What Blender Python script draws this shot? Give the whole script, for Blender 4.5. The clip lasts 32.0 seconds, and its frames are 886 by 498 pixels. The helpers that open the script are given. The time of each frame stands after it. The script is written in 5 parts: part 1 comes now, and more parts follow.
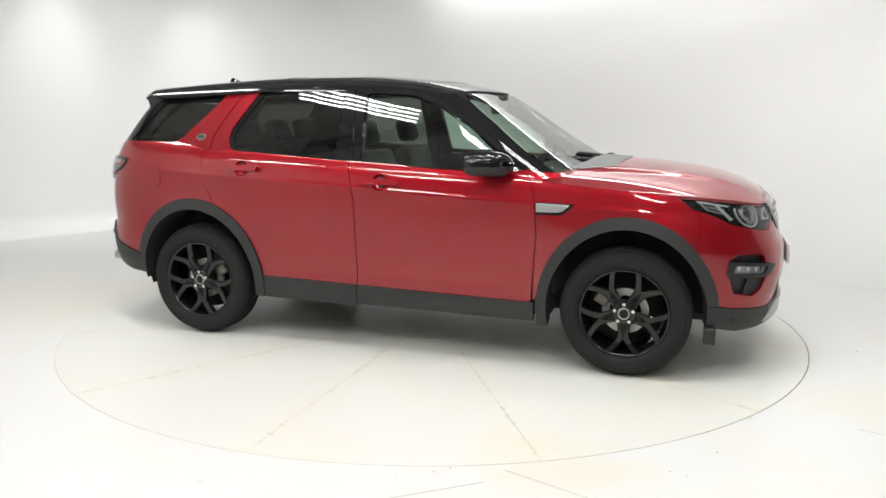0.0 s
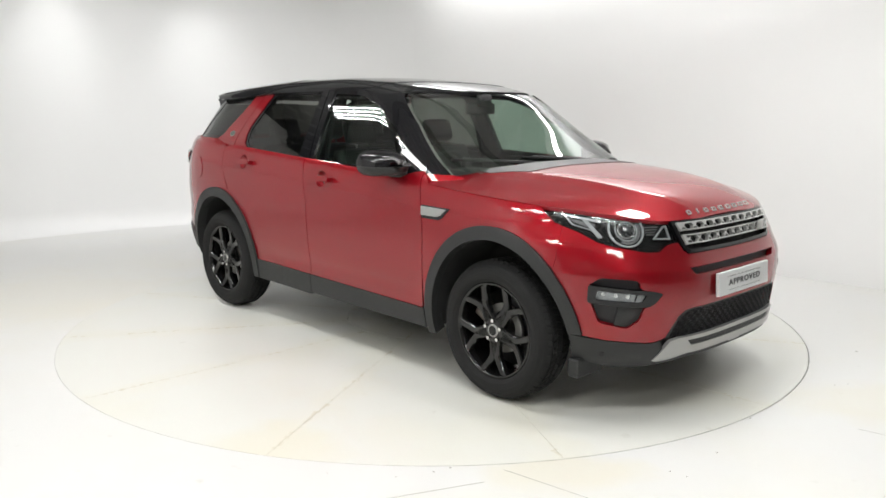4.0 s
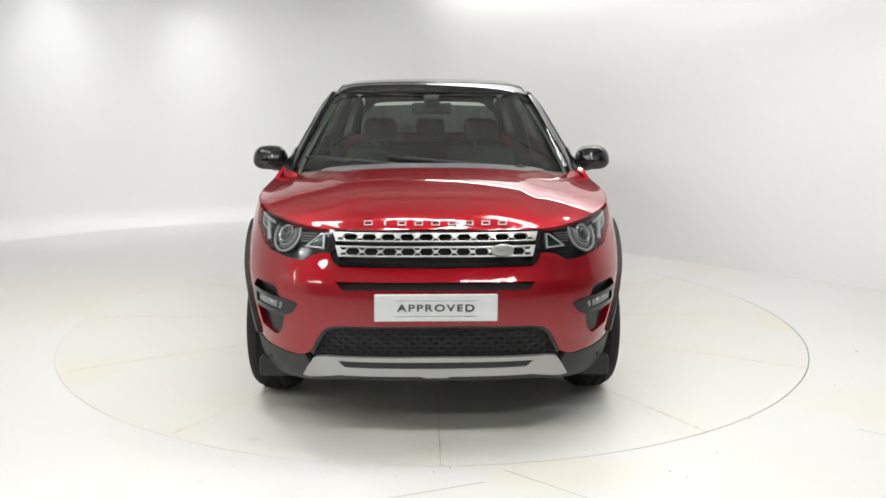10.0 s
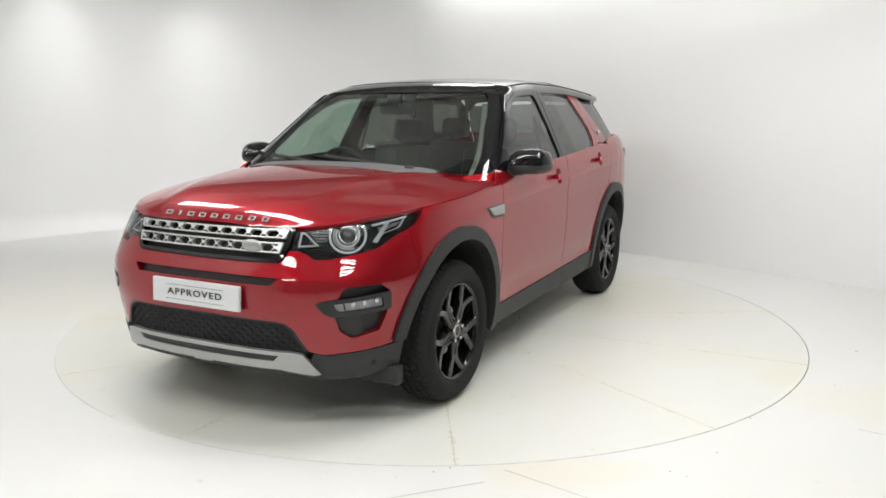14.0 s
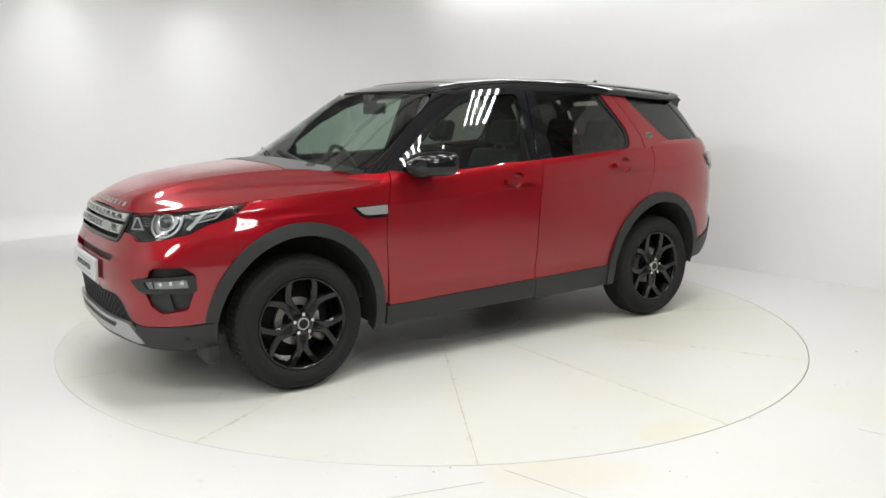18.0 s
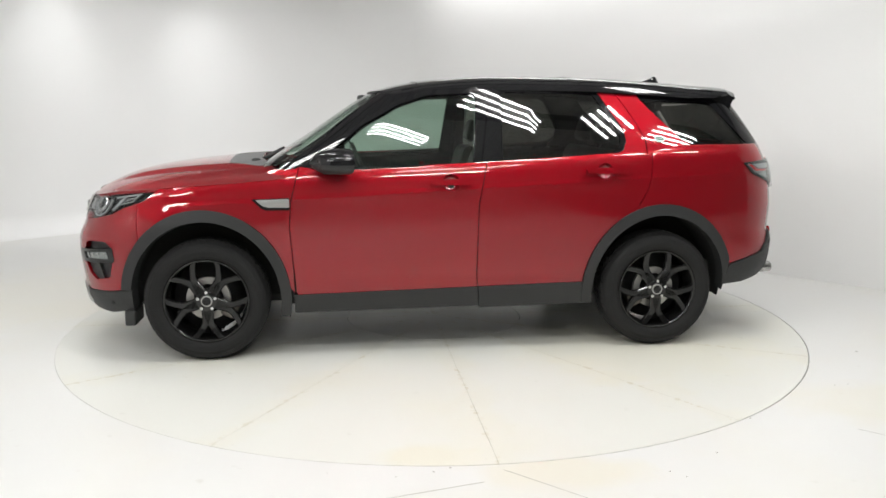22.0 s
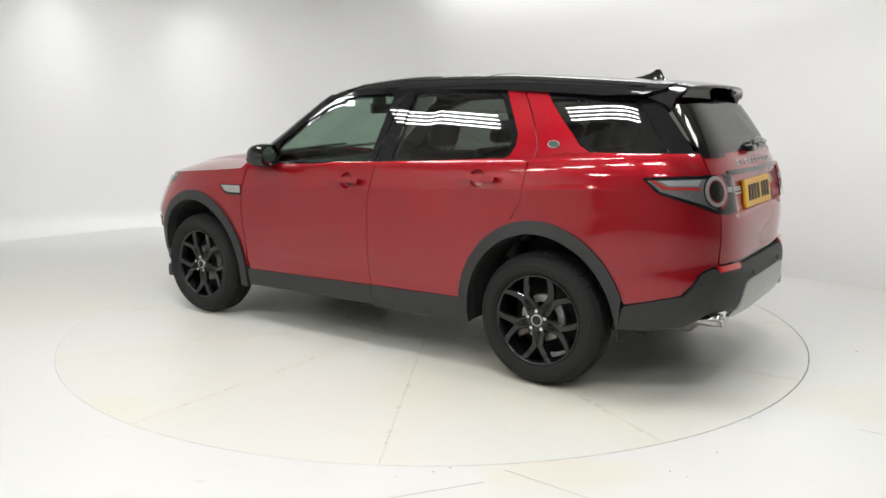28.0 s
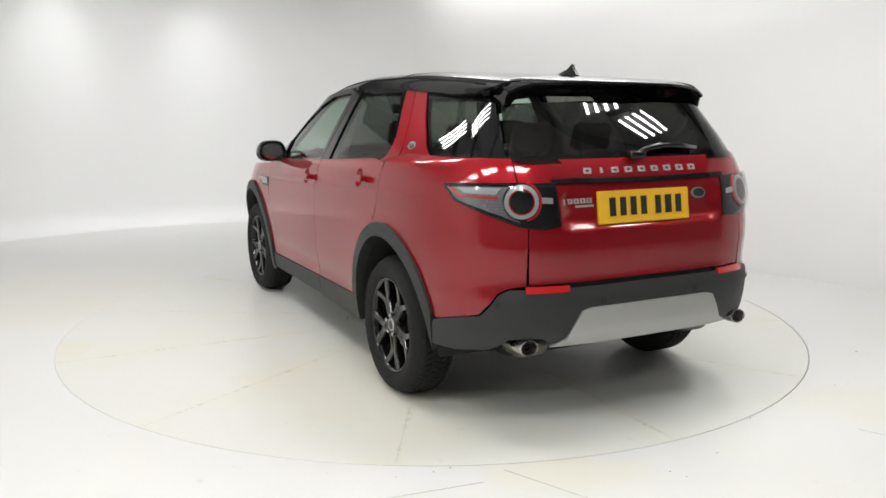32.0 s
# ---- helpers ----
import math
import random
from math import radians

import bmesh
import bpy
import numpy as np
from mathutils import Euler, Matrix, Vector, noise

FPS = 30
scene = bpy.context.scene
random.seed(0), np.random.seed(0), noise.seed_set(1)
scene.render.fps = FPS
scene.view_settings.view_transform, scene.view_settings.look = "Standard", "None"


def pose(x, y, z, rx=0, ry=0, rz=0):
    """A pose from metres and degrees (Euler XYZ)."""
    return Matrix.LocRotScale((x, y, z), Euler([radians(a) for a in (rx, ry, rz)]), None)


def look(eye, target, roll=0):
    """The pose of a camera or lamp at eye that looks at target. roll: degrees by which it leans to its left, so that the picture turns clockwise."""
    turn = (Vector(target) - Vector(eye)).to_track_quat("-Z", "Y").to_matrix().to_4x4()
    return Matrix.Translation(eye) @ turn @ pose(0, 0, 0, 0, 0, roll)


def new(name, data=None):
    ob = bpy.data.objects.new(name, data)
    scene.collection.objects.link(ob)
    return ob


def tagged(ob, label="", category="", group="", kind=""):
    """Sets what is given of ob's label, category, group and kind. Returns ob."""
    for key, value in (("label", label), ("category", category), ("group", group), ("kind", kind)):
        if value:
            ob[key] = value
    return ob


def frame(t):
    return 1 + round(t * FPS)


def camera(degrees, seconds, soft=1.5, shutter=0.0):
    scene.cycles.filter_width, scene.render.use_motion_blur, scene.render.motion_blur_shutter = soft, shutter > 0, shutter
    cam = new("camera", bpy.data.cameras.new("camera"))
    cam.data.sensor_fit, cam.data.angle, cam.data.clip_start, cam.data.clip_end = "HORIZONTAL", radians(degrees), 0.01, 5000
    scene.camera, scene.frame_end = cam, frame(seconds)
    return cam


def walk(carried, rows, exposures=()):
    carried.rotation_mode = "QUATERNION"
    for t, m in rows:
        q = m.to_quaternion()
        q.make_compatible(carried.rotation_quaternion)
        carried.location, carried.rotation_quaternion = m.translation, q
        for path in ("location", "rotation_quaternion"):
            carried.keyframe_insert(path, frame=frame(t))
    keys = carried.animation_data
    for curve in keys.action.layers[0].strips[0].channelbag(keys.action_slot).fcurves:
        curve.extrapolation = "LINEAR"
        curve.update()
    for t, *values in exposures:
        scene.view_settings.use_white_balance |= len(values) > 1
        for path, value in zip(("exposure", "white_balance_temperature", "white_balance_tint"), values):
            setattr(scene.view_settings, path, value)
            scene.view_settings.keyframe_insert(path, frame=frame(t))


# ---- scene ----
cam = camera(58.12, 32.0, soft=1.6)
walk(cam, [(t, look((0.0, -5.592, 1.469), (math.sin(radians(0.683)) * math.cos(radians(9.975)), -5.592 + math.cos(radians(0.683)) * math.cos(radians(9.975)), 1.469 - math.sin(radians(9.975))), 0.085)) for t in (0.0, 32.0)],
     [(0.0, 0.13), (9.0, 0.13), (12.5, 0.05), (16.0, 0.03), (32.0, 0.03)])

# turn of the table in degrees, second by second
TURN = [(0, -19.39), (1, -26.2), (2, -33.1), (3, -40.04), (3.5, -43.53), (5.5, -57.48), (6, -60.97), (7, -67.9), (8, -75.15),
        (9, -82.09), (10, -89.33), (11, -96.4), (12, -103.73), (13, -110.65), (14, -117.87), (14.5, -121.45), (16.5, -135.4),
        (17, -138.77), (18, -145.68), (19, -152.6), (20, -159.58), (21, -166.61), (22, -173.62), (23, -180.57), (24, -187.48),
        (25, -194.38), (25.5, -197.83), (27.5, -211.91), (28, -215.41), (29, -222.39), (30, -229.4), (31, -236.55), (32, -243.76)]
OFFSET = (0.0635, -0.0168)  # the car's middle on the turntable
TABLE_R = 2.47

# ---- world and light ----
world = bpy.data.worlds.new("world")
scene.world = world
world.use_nodes = True
world.node_tree.nodes["Background"].inputs[0].default_value = (0.9, 0.95, 1.0, 1)
world.node_tree.nodes["Background"].inputs[1].default_value = 0.05


def area(name, eye, target, sx, sy, watts, color=(1, 1, 1), spread=180):
    d = bpy.data.lights.new(name, "AREA")
    d.shape, d.size, d.size_y, d.energy, d.color = "RECTANGLE", sx, sy, watts, color
    d.spread = radians(spread)
    ob = new(name, d)
    ob.matrix_basis = look(eye, target)
    return ob


# ---- materials ----
def mat(name, color, rough=0.5, metal=0.0, coat=0.0, vary=0.08, scale=8.0, bump=0.0, bscale=200.0, emit=0.0, rvary=0.08, spec=0.5, coatrough=0.03):
    m = bpy.data.materials.new(name)
    m.use_nodes = True
    nt = m.node_tree
    b = nt.nodes["Principled BSDF"]
    b.inputs["Roughness"].default_value, b.inputs["Metallic"].default_value = rough, metal
    b.inputs["Coat Weight"].default_value, b.inputs["Coat Roughness"].default_value = coat, coatrough
    b.inputs["Specular IOR Level"].default_value = spec
    tc = nt.nodes.new("ShaderNodeTexCoord")
    nz = nt.nodes.new("ShaderNodeTexNoise")
    nz.inputs["Scale"].default_value, nz.inputs["Detail"].default_value = scale, 5
    nt.links.new(tc.outputs["Object"], nz.inputs["Vector"])
    ramp = nt.nodes.new("ShaderNodeMix")
    ramp.data_type = "RGBA"
    ramp.inputs["A"].default_value = (*[c * (1 - vary) for c in color], 1)
    ramp.inputs["B"].default_value = (*[min(1, c * (1 + vary)) for c in color], 1)
    nt.links.new(nz.outputs["Fac"], ramp.inputs["Factor"])
    nt.links.new(ramp.outputs["Result"], b.inputs["Base Color"])
    mr = nt.nodes.new("ShaderNodeMapRange")
    mr.inputs["To Min"].default_value, mr.inputs["To Max"].default_value = max(0.02, rough - rvary), min(1, rough + rvary)
    nt.links.new(nz.outputs["Fac"], mr.inputs["Value"])
    nt.links.new(mr.outputs["Result"], b.inputs["Roughness"])
    if bump:
        n2 = nt.nodes.new("ShaderNodeTexNoise")
        n2.inputs["Scale"].default_value = bscale
        nt.links.new(tc.outputs["Object"], n2.inputs["Vector"])
        bp = nt.nodes.new("ShaderNodeBump")
        bp.inputs["Strength"].default_value, bp.inputs["Distance"].default_value = bump, 0.002
        nt.links.new(n2.outputs["Fac"], bp.inputs["Height"])
        nt.links.new(bp.outputs["Normal"], b.inputs["Normal"])
    if emit:
        b.inputs["Emission Color"].default_value, b.inputs["Emission Strength"].default_value = (*color, 1), emit
    return m


def glass(name, tint, base=0.075, graze=0.92):
    """A thin tinted pane: what passes is tinted, and it mirrors by Fresnel."""
    m = bpy.data.materials.new(name)
    m.use_nodes = True
    nt = m.node_tree
    nt.nodes.remove(nt.nodes["Principled BSDF"])
    tr, gl, lw, mx = (nt.nodes.new("ShaderNode" + k) for k in ("BsdfTransparent", "BsdfGlossy", "LayerWeight", "MixShader"))
    pw, ml = nt.nodes.new("ShaderNodeMath"), nt.nodes.new("ShaderNodeMath")
    pw.operation, pw.inputs[1].default_value = "POWER", 4.5
    ml.operation, ml.inputs[1].default_value, ml.inputs[2].default_value = "MULTIPLY_ADD", graze, base
    tr.inputs["Color"].default_value = (*tint, 1)
    gl.inputs["Roughness"].default_value = 0.0
    lw.inputs["Blend"].default_value = 0.5
    nt.links.new(lw.outputs["Facing"], pw.inputs[0])
    nt.links.new(pw.outputs[0], ml.inputs[0])
    nt.links.new(ml.outputs[0], mx.inputs[0])
    nt.links.new(tr.outputs[0], mx.inputs[1])
    nt.links.new(gl.outputs[0], mx.inputs[2])
    nt.links.new(mx.outputs[0], nt.nodes["Material Output"].inputs[0])
    return m


RED = mat("red_paint", (0.27, 0.0032, 0.0095), 0.40, 0.55, 1.0, 0.02, 900, 0.0, coatrough=0.008, rvary=0.005, spec=0.0)
RED.node_tree.nodes["Principled BSDF"].inputs["Coat IOR"].default_value = 1.58
BLACK = mat("black_gloss", (0.006, 0.006, 0.007), 0.025, 0, 0.0, 0.1, 4, rvary=0.005)
ROOFM = mat("roof_black", (0.008, 0.008, 0.009), 0.03, 0, 0.0, 0.1, 4, rvary=0.008)
PLAST = mat("grey_plastic", (0.018, 0.0187, 0.0188), 0.55, 0, 0, 0.12, 20, 0.3, 700)
PILLAR = mat("pillar_black", (0.006, 0.006, 0.007), 0.025, 0, 0.0, 0.1, 4, rvary=0.005, spec=0.4)
PANEL = mat("panel_grey", (0.13, 0.13, 0.132), 0.45, 0, 0, 0.1, 15, rvary=0.03)
DARK = mat("dark_inside", (0.018, 0.018, 0.018), 0.8)
RUBBER = mat("tyre_rubber", (0.017, 0.017, 0.017), 0.8, 0, 0, 0.15, 12, 0.25, 300, spec=0.25)
RIM = mat("black_alloy", (0.006, 0.006, 0.006), 0.10, 0.0, 0.0, 0.1, 10, spec=0.5, rvary=0.03)
CHROME = mat("chrome", (0.66, 0.66, 0.66), 0.2, 1.0, 0, 0.02, 8, rvary=0.03)
SILVER = mat("silver_paint", (0.38, 0.38, 0.37), 0.38, 0.6, 0.2, 0.04, 12)
BAR = mat("bar_silver", (0.56, 0.56, 0.55), 0.34, 0.6, 0.2, 0.04, 12)
DISC = mat("brake_steel", (0.42, 0.41, 0.39), 0.45, 0.8, 0, 0.1, 30)
DULL = mat("dull_steel", (0.17, 0.155, 0.14), 0.5, 1.0, 0, 0.15, 30)
LEATHER = mat("black_leather", (0.020, 0.019, 0.018), 0.5, 0, 0, 0.15, 10, 0.35, 180)
TRIM = mat("dash_plastic", (0.022, 0.022, 0.023), 0.6, 0, 0, 0.1, 14, 0.3, 400)
LINER = mat("headliner", (0.17, 0.165, 0.155), 0.9, 0, 0, 0.06, 30, 0.2, 300)
GLASS = glass("window_glass", (0.56, 0.68, 0.61))
SCREEN = glass("screen_glass", (0.56, 0.67, 0.60), 0.145)
PRIV = glass("privacy_glass", (0.20, 0.205, 0.19))
PRIVREAR = glass("tailgate_glass", (0.11, 0.112, 0.105), 0.065, 0.75)
CLEAR = glass("lamp_glass", (0.88, 0.90, 0.90), 0.04, 0.7)
LAMPSIL = mat("lamp_silver", (0.36, 0.37, 0.38), 0.35, 0.3, 0, 0.04, 20)
LAMPGREY = mat("lamp_grey", (0.008, 0.0083, 0.0087), 0.12, 0.0, 0, 0.1, 20, spec=0.3)
LAMPMID = mat("lamp_mid_grey", (0.17, 0.17, 0.175), 0.3, 0.5, 0, 0.1, 20)
LENS = mat("lamp_lens", (0.03, 0.032, 0.035), 0.03, 0.3, 1.0, 0.1, 6, rvary=0.01)
LENSGREY = mat("lens_grey", (0.20, 0.20, 0.205), 0.25, 0.3, 0.3, 0.25, 60)
REDLENS = mat("red_lens", (0.50, 0.012, 0.014), 0.12, 0, 1.0, 0.06, 10)
WHITEP = mat("white_plate", (0.62, 0.63, 0.63), 0.4, 0, 0, 0.03, 20)
YELLOWP = mat("yellow_plate", (0.72, 0.40, 0.02), 0.4, 0, 0, 0.03, 20)
INKGREY = mat("grey_ink", (0.045, 0.045, 0.047), 0.5)
INK = mat("black_ink", (0.012, 0.012, 0.014), 0.5)
BADGEDARK = mat("badge_dark", (0.025, 0.035, 0.03), 0.25, 0.3, 0.6)
TIP = mat("exhaust_steel", (0.42, 0.41, 0.40), 0.28, 1.0, 0, 0.06, 20)
BADGE = mat("badge_green", (0.05, 0.09, 0.07), 0.25, 0.3, 0.6)


def painted(name, color, stain, rough, scale, spots=0.5, patches=(), seams=0):
    """White floor paint with cream stains and small scuffs."""
    m = mat(name, color, rough, 0, 0, 0.02, 1.2, 0.15, 60)
    nt = m.node_tree
    b = nt.nodes["Principled BSDF"]
    base = b.inputs["Base Color"].links[0].from_socket
    tc = nt.nodes.new("ShaderNodeTexCoord")
    n1 = nt.nodes.new("ShaderNodeTexNoise")
    n1.inputs["Scale"].default_value, n1.inputs["Detail"].default_value, n1.inputs["Roughness"].default_value = scale, 4, 0.55
    nt.links.new(tc.outputs["Object"], n1.inputs["Vector"])
    r1 = nt.nodes.new("ShaderNodeMapRange")
    r1.inputs["From Min"].default_value, r1.inputs["From Max"].default_value = 0.48, 0.75
    r1.inputs["To Max"].default_value = spots
    nt.links.new(n1.outputs["Fac"], r1.inputs["Value"])
    mx = nt.nodes.new("ShaderNodeMix")
    mx.data_type = "RGBA"
    nt.links.new(r1.outputs["Result"], mx.inputs["Factor"])
    nt.links.new(base, mx.inputs["A"])
    mx.inputs["B"].default_value = (*stain, 1)
    n2 = nt.nodes.new("ShaderNodeTexNoise")
    n2.inputs["Scale"].default_value, n2.inputs["Detail"].default_value = 9.0, 2
    nt.links.new(tc.outputs["Object"], n2.inputs["Vector"])
    r2 = nt.nodes.new("ShaderNodeMapRange")
    r2.inputs["From Min"].default_value, r2.inputs["From Max"].default_value, r2.inputs["To Max"].default_value = 0.70, 0.80, 0.35
    nt.links.new(n2.outputs["Fac"], r2.inputs["Value"])
    m2 = nt.nodes.new("ShaderNodeMix")
    m2.data_type = "RGBA"
    nt.links.new(r2.outputs["Result"], m2.inputs["Factor"])
    nt.links.new(mx.outputs["Result"], m2.inputs["A"])
    m2.inputs["B"].default_value = (0.50, 0.48, 0.42, 1)
    last = m2.outputs["Result"]

    def op(kind, x, y=None):
        q = nt.nodes.new("ShaderNodeMath")
        q.operation = kind
        for i, v in enumerate((x, y)):
            if v is None:
                continue
            if isinstance(v, (int, float)):
                q.inputs[i].default_value = v
            else:
                nt.links.new(v, q.inputs[i])
        return q.outputs[0]

    def lay(fac, col):
        nonlocal last
        q = nt.nodes.new("ShaderNodeMix")
        q.data_type = "RGBA"
        nt.links.new(fac, q.inputs["Factor"])
        nt.links.new(last, q.inputs["A"])
        q.inputs["B"].default_value = (*col, 1)
        last = q.outputs["Result"]

    def fade(v, hi, lo, to):
        q = nt.nodes.new("ShaderNodeMapRange")
        q.inputs["From Min"].default_value, q.inputs["From Max"].default_value = hi, lo
        q.inputs["To Min"].default_value, q.inputs["To Max"].default_value = 0.0, to
        nt.links.new(v, q.inputs["Value"])
        return q.outputs["Result"]

    xy = nt.nodes.new("ShaderNodeSeparateXYZ")
    nt.links.new(tc.outputs["Object"], xy.inputs[0])
    x, y = xy.outputs["X"], xy.outputs["Y"]
    rough_n = nt.nodes.new("ShaderNodeTexNoise")
    rough_n.inputs["Scale"].default_value, rough_n.inputs["Detail"].default_value = 5.0, 5
    nt.links.new(tc.outputs["Object"], rough_n.inputs["Vector"])
    wob = rough_n.outputs["Fac"]
    # spilt patches with an uneven rim
    for px, py, rx, ry, amount in patches:
        d = op("SQRT", op("ADD", op("POWER", op("ABSOLUTE", op("DIVIDE", op("SUBTRACT", x, px), rx)), 2.0), op("POWER", op("ABSOLUTE", op("DIVIDE", op("SUBTRACT", y, py), ry)), 2.0)))
        lay(fade(op("ADD", d, wob), 1.75, 1.15, amount), stain)
    # yellowed, broken sealant along the joints between the wedges
    if seams:
        step = 2 * math.pi / seams
        ang = op("ABSOLUTE", op("SUBTRACT", op("MODULO", op("ADD", op("ARCTAN2", y, x), 8 * math.pi + step / 2), step), step / 2))
        rad = op("SQRT", op("ADD", op("MULTIPLY", x, x), op("MULTIPLY", y, y)))
        d = op("MULTIPLY", rad, ang)
        wide = op("ADD", d, op("MULTIPLY", op("SUBTRACT", wob, 0.5), 0.5))
        lay(fade(wide, 0.16, 0.02, 0.22), stain)
        n3 = nt.nodes.new("ShaderNodeTexNoise")
        n3.inputs["Scale"].default_value, n3.inputs["Detail"].default_value = 22.0, 4
        nt.links.new(tc.outputs["Object"], n3.inputs["Vector"])
        thin = op("ADD", d, op("MULTIPLY", op("SUBTRACT", n3.outputs["Fac"], 0.48), 0.12))
        lay(op("MULTIPLY", fade(thin, 0.010, 0.003, 1.0), fade(wob, 0.44, 0.58, 0.45)), (0.55, 0.49, 0.34))
    nt.links.new(last, b.inputs["Base Color"])
    return m


FLOORM = painted("floor_paint", (0.74, 0.74, 0.725), (0.74, 0.70, 0.56), 0.35, 0.9, 0.3,
                 ((0.52, -2.52, 0.34, 0.16, 0.5), (0.30, -2.85, 0.5, 0.2, 0.2), (2.35, -1.75, 0.55, 0.30, 0.35), (2.55, -2.35, 0.5, 0.2, 0.3), (-2.9, 0.6, 0.9, 0.9, 0.3)))
TABLEM = painted("table_paint", (0.73, 0.732, 0.69), (0.73, 0.70, 0.57), 0.35, 0.8, 0.5, ((0.3, 2.35, 0.2, 0.12, 0.6), (-1.2, 1.0, 0.8, 0.6, 0.4), (1.2, -2.1, 0.3, 0.3, 0.5)), 12)
WALLM = mat("wall_paint", (0.86, 0.86, 0.855), 0.75, 0, 0, 0.015, 0.8, 0.1, 40)
CEILM = mat("ceiling_grey", (0.6, 0.6, 0.59), 0.7)
BACKM = mat("hall_wall", (0.24, 0.24, 0.235), 0.9, 0, 0, 0.06, 0.7)
SEAM = mat("seam_dirt", (0.30, 0.28, 0.24), 0.9)
LETTER = mat("letter_silver", (0.50, 0.50, 0.49), 0.4, 0.6, 0, 0.03, 20)
TUBE = mat("tube_glow", (1.0, 1.0, 0.98), 0.5, emit=64.0)
TRAY = mat("pale_tray", (0.5, 0.5, 0.5), 0.5)
STEEL = mat("painted_steel", (0.5, 0.5, 0.5), 0.5)


# ---- mesh helpers ----
def part(name, bm, material, parent, label="", smooth=True, angle=None):
    me = bpy.data.meshes.new(name)
    for f in bm.faces:
        f.smooth = smooth
    lay = bm.verts.layers.float_vector.get("skin_normal")
    nrm = [tuple(v[lay]) for v in bm.verts] if lay else None
    bm.to_mesh(me)
    bm.free()
    if nrm:
        me.normals_split_custom_set_from_vertices(nrm)
    if smooth and angle:
        me.set_sharp_from_angle(angle=radians(angle))
    me.materials.append(material)
    ob = new(name, me)
    ob.parent = parent
    if label:
        ob["label"] = label
    return ob


def thing(name, label, category, at=(0, 0, 0), group="", kind=""):
    ob = new(name)
    ob.location = at
    return tagged(ob, label, category, group, kind)


def box(bm, x0, x1, y0, y1, z0, z1, bevel=0.0, seg=2, m=None):
    r = bmesh.ops.create_cube(bm, size=1.0)
    mm = Matrix.Translation(((x0 + x1) / 2, (y0 + y1) / 2, (z0 + z1) / 2)) @ Matrix.Diagonal((x1 - x0, y1 - y0, z1 - z0, 1))
    bmesh.ops.transform(bm, matrix=mm, verts=r["verts"])
    if bevel:
        es = list({e for v in r["verts"] for e in v.link_edges})
        out = bmesh.ops.bevel(bm, geom=es, offset=bevel, segments=seg, profile=0.5, affect="EDGES")
        vs = list({v for f in out["faces"] for v in f.verts} | {v for v in r["verts"] if v.is_valid})
    else:
        vs = r["verts"]
    if m is not None:
        bmesh.ops.transform(bm, matrix=m, verts=vs)
    return vs


def lathe(bm, prof, n=48, m=None, closed=False):
    """prof: (r, h) pairs turned about the local z axis."""
    rings = []
    for r, h in prof:
        rings.append([bm.verts.new((r * math.cos(2 * math.pi * k / n), r * math.sin(2 * math.pi * k / n), h)) for k in range(n)])
    if closed:
        rings.append(rings[0])
    for a, b in zip(rings, rings[1:]):
        for k in range(n):
            bm.faces.new((a[k], a[(k + 1) % n], b[(k + 1) % n], b[k]))
    vs = list({v for r in rings for v in r})
    if m is not None:
        bmesh.ops.transform(bm, matrix=m, verts=vs)
    return vs


def tube(bm, pts, r, n=8, flat=1.0):
    """A tube along points."""
    pts = [Vector(p) for p in pts]
    rings = []
    for i, p in enumerate(pts):
        d = (pts[min(i + 1, len(pts) - 1)] - pts[max(i - 1, 0)]).normalized()
        a = d.cross(Vector((0, 0, 1)))
        a = a.normalized() if a.length > 1e-3 else Vector((1, 0, 0))
        b = d.cross(a)
        rings.append([bm.verts.new(p + r * (math.cos(2 * math.pi * k / n) * a + flat * math.sin(2 * math.pi * k / n) * b)) for k in range(n)])
    for a, b in zip(rings, rings[1:]):
        for k in range(n):
            bm.faces.new((a[k], a[(k + 1) % n], b[(k + 1) % n], b[k]))
    bm.faces.new(rings[0][::-1])
    bm.faces.new(rings[-1])


def prism(bm, poly, fn, depth):
    """poly: 2D outline; fn(a, b, d): place; from d = 0 to depth."""
    lo = [bm.verts.new(fn(a, b, 0.0)) for a, b in poly]
    hi = [bm.verts.new(fn(a, b, depth)) for a, b in poly]
    n = len(poly)
    bm.faces.new(lo)
    bm.faces.new(hi[::-1])
    for k in range(n):
        bm.faces.new((lo[k], hi[k], hi[(k + 1) % n], lo[(k + 1) % n]))


def knots(ks):
    xs, ys = zip(*sorted(ks))
    xs, ys = np.array(xs), np.array(ys)
    # monotone cubic interpolation
    h = np.diff(xs)
    dl = np.diff(ys) / h
    m = np.zeros(len(xs))
    m[0], m[-1] = dl[0], dl[-1]
    for i in range(1, len(xs) - 1):
        if dl[i - 1] * dl[i] > 0:
            w1, w2 = 2 * h[i] + h[i - 1], h[i] + 2 * h[i - 1]
            m[i] = (w1 + w2) / (w1 / dl[i - 1] + w2 / dl[i])

    def f(x):
        x = min(max(x, xs[0]), xs[-1])
        i = min(int(np.searchsorted(xs, x, side="right")) - 1, len(h) - 1)
        t = (x - xs[i]) / h[i]
        return float(ys[i] * (1 + 2 * t) * (1 - t) ** 2 + m[i] * h[i] * t * (1 - t) ** 2 + ys[i + 1] * t * t * (3 - 2 * t) + m[i + 1] * h[i] * t * t * (t - 1))
    return f


def smooth01(a, b, x):
    t = min(max((x - a) / (b - a), 0.0), 1.0)  # a may lie above b
    return t * t * (3 - 2 * t)


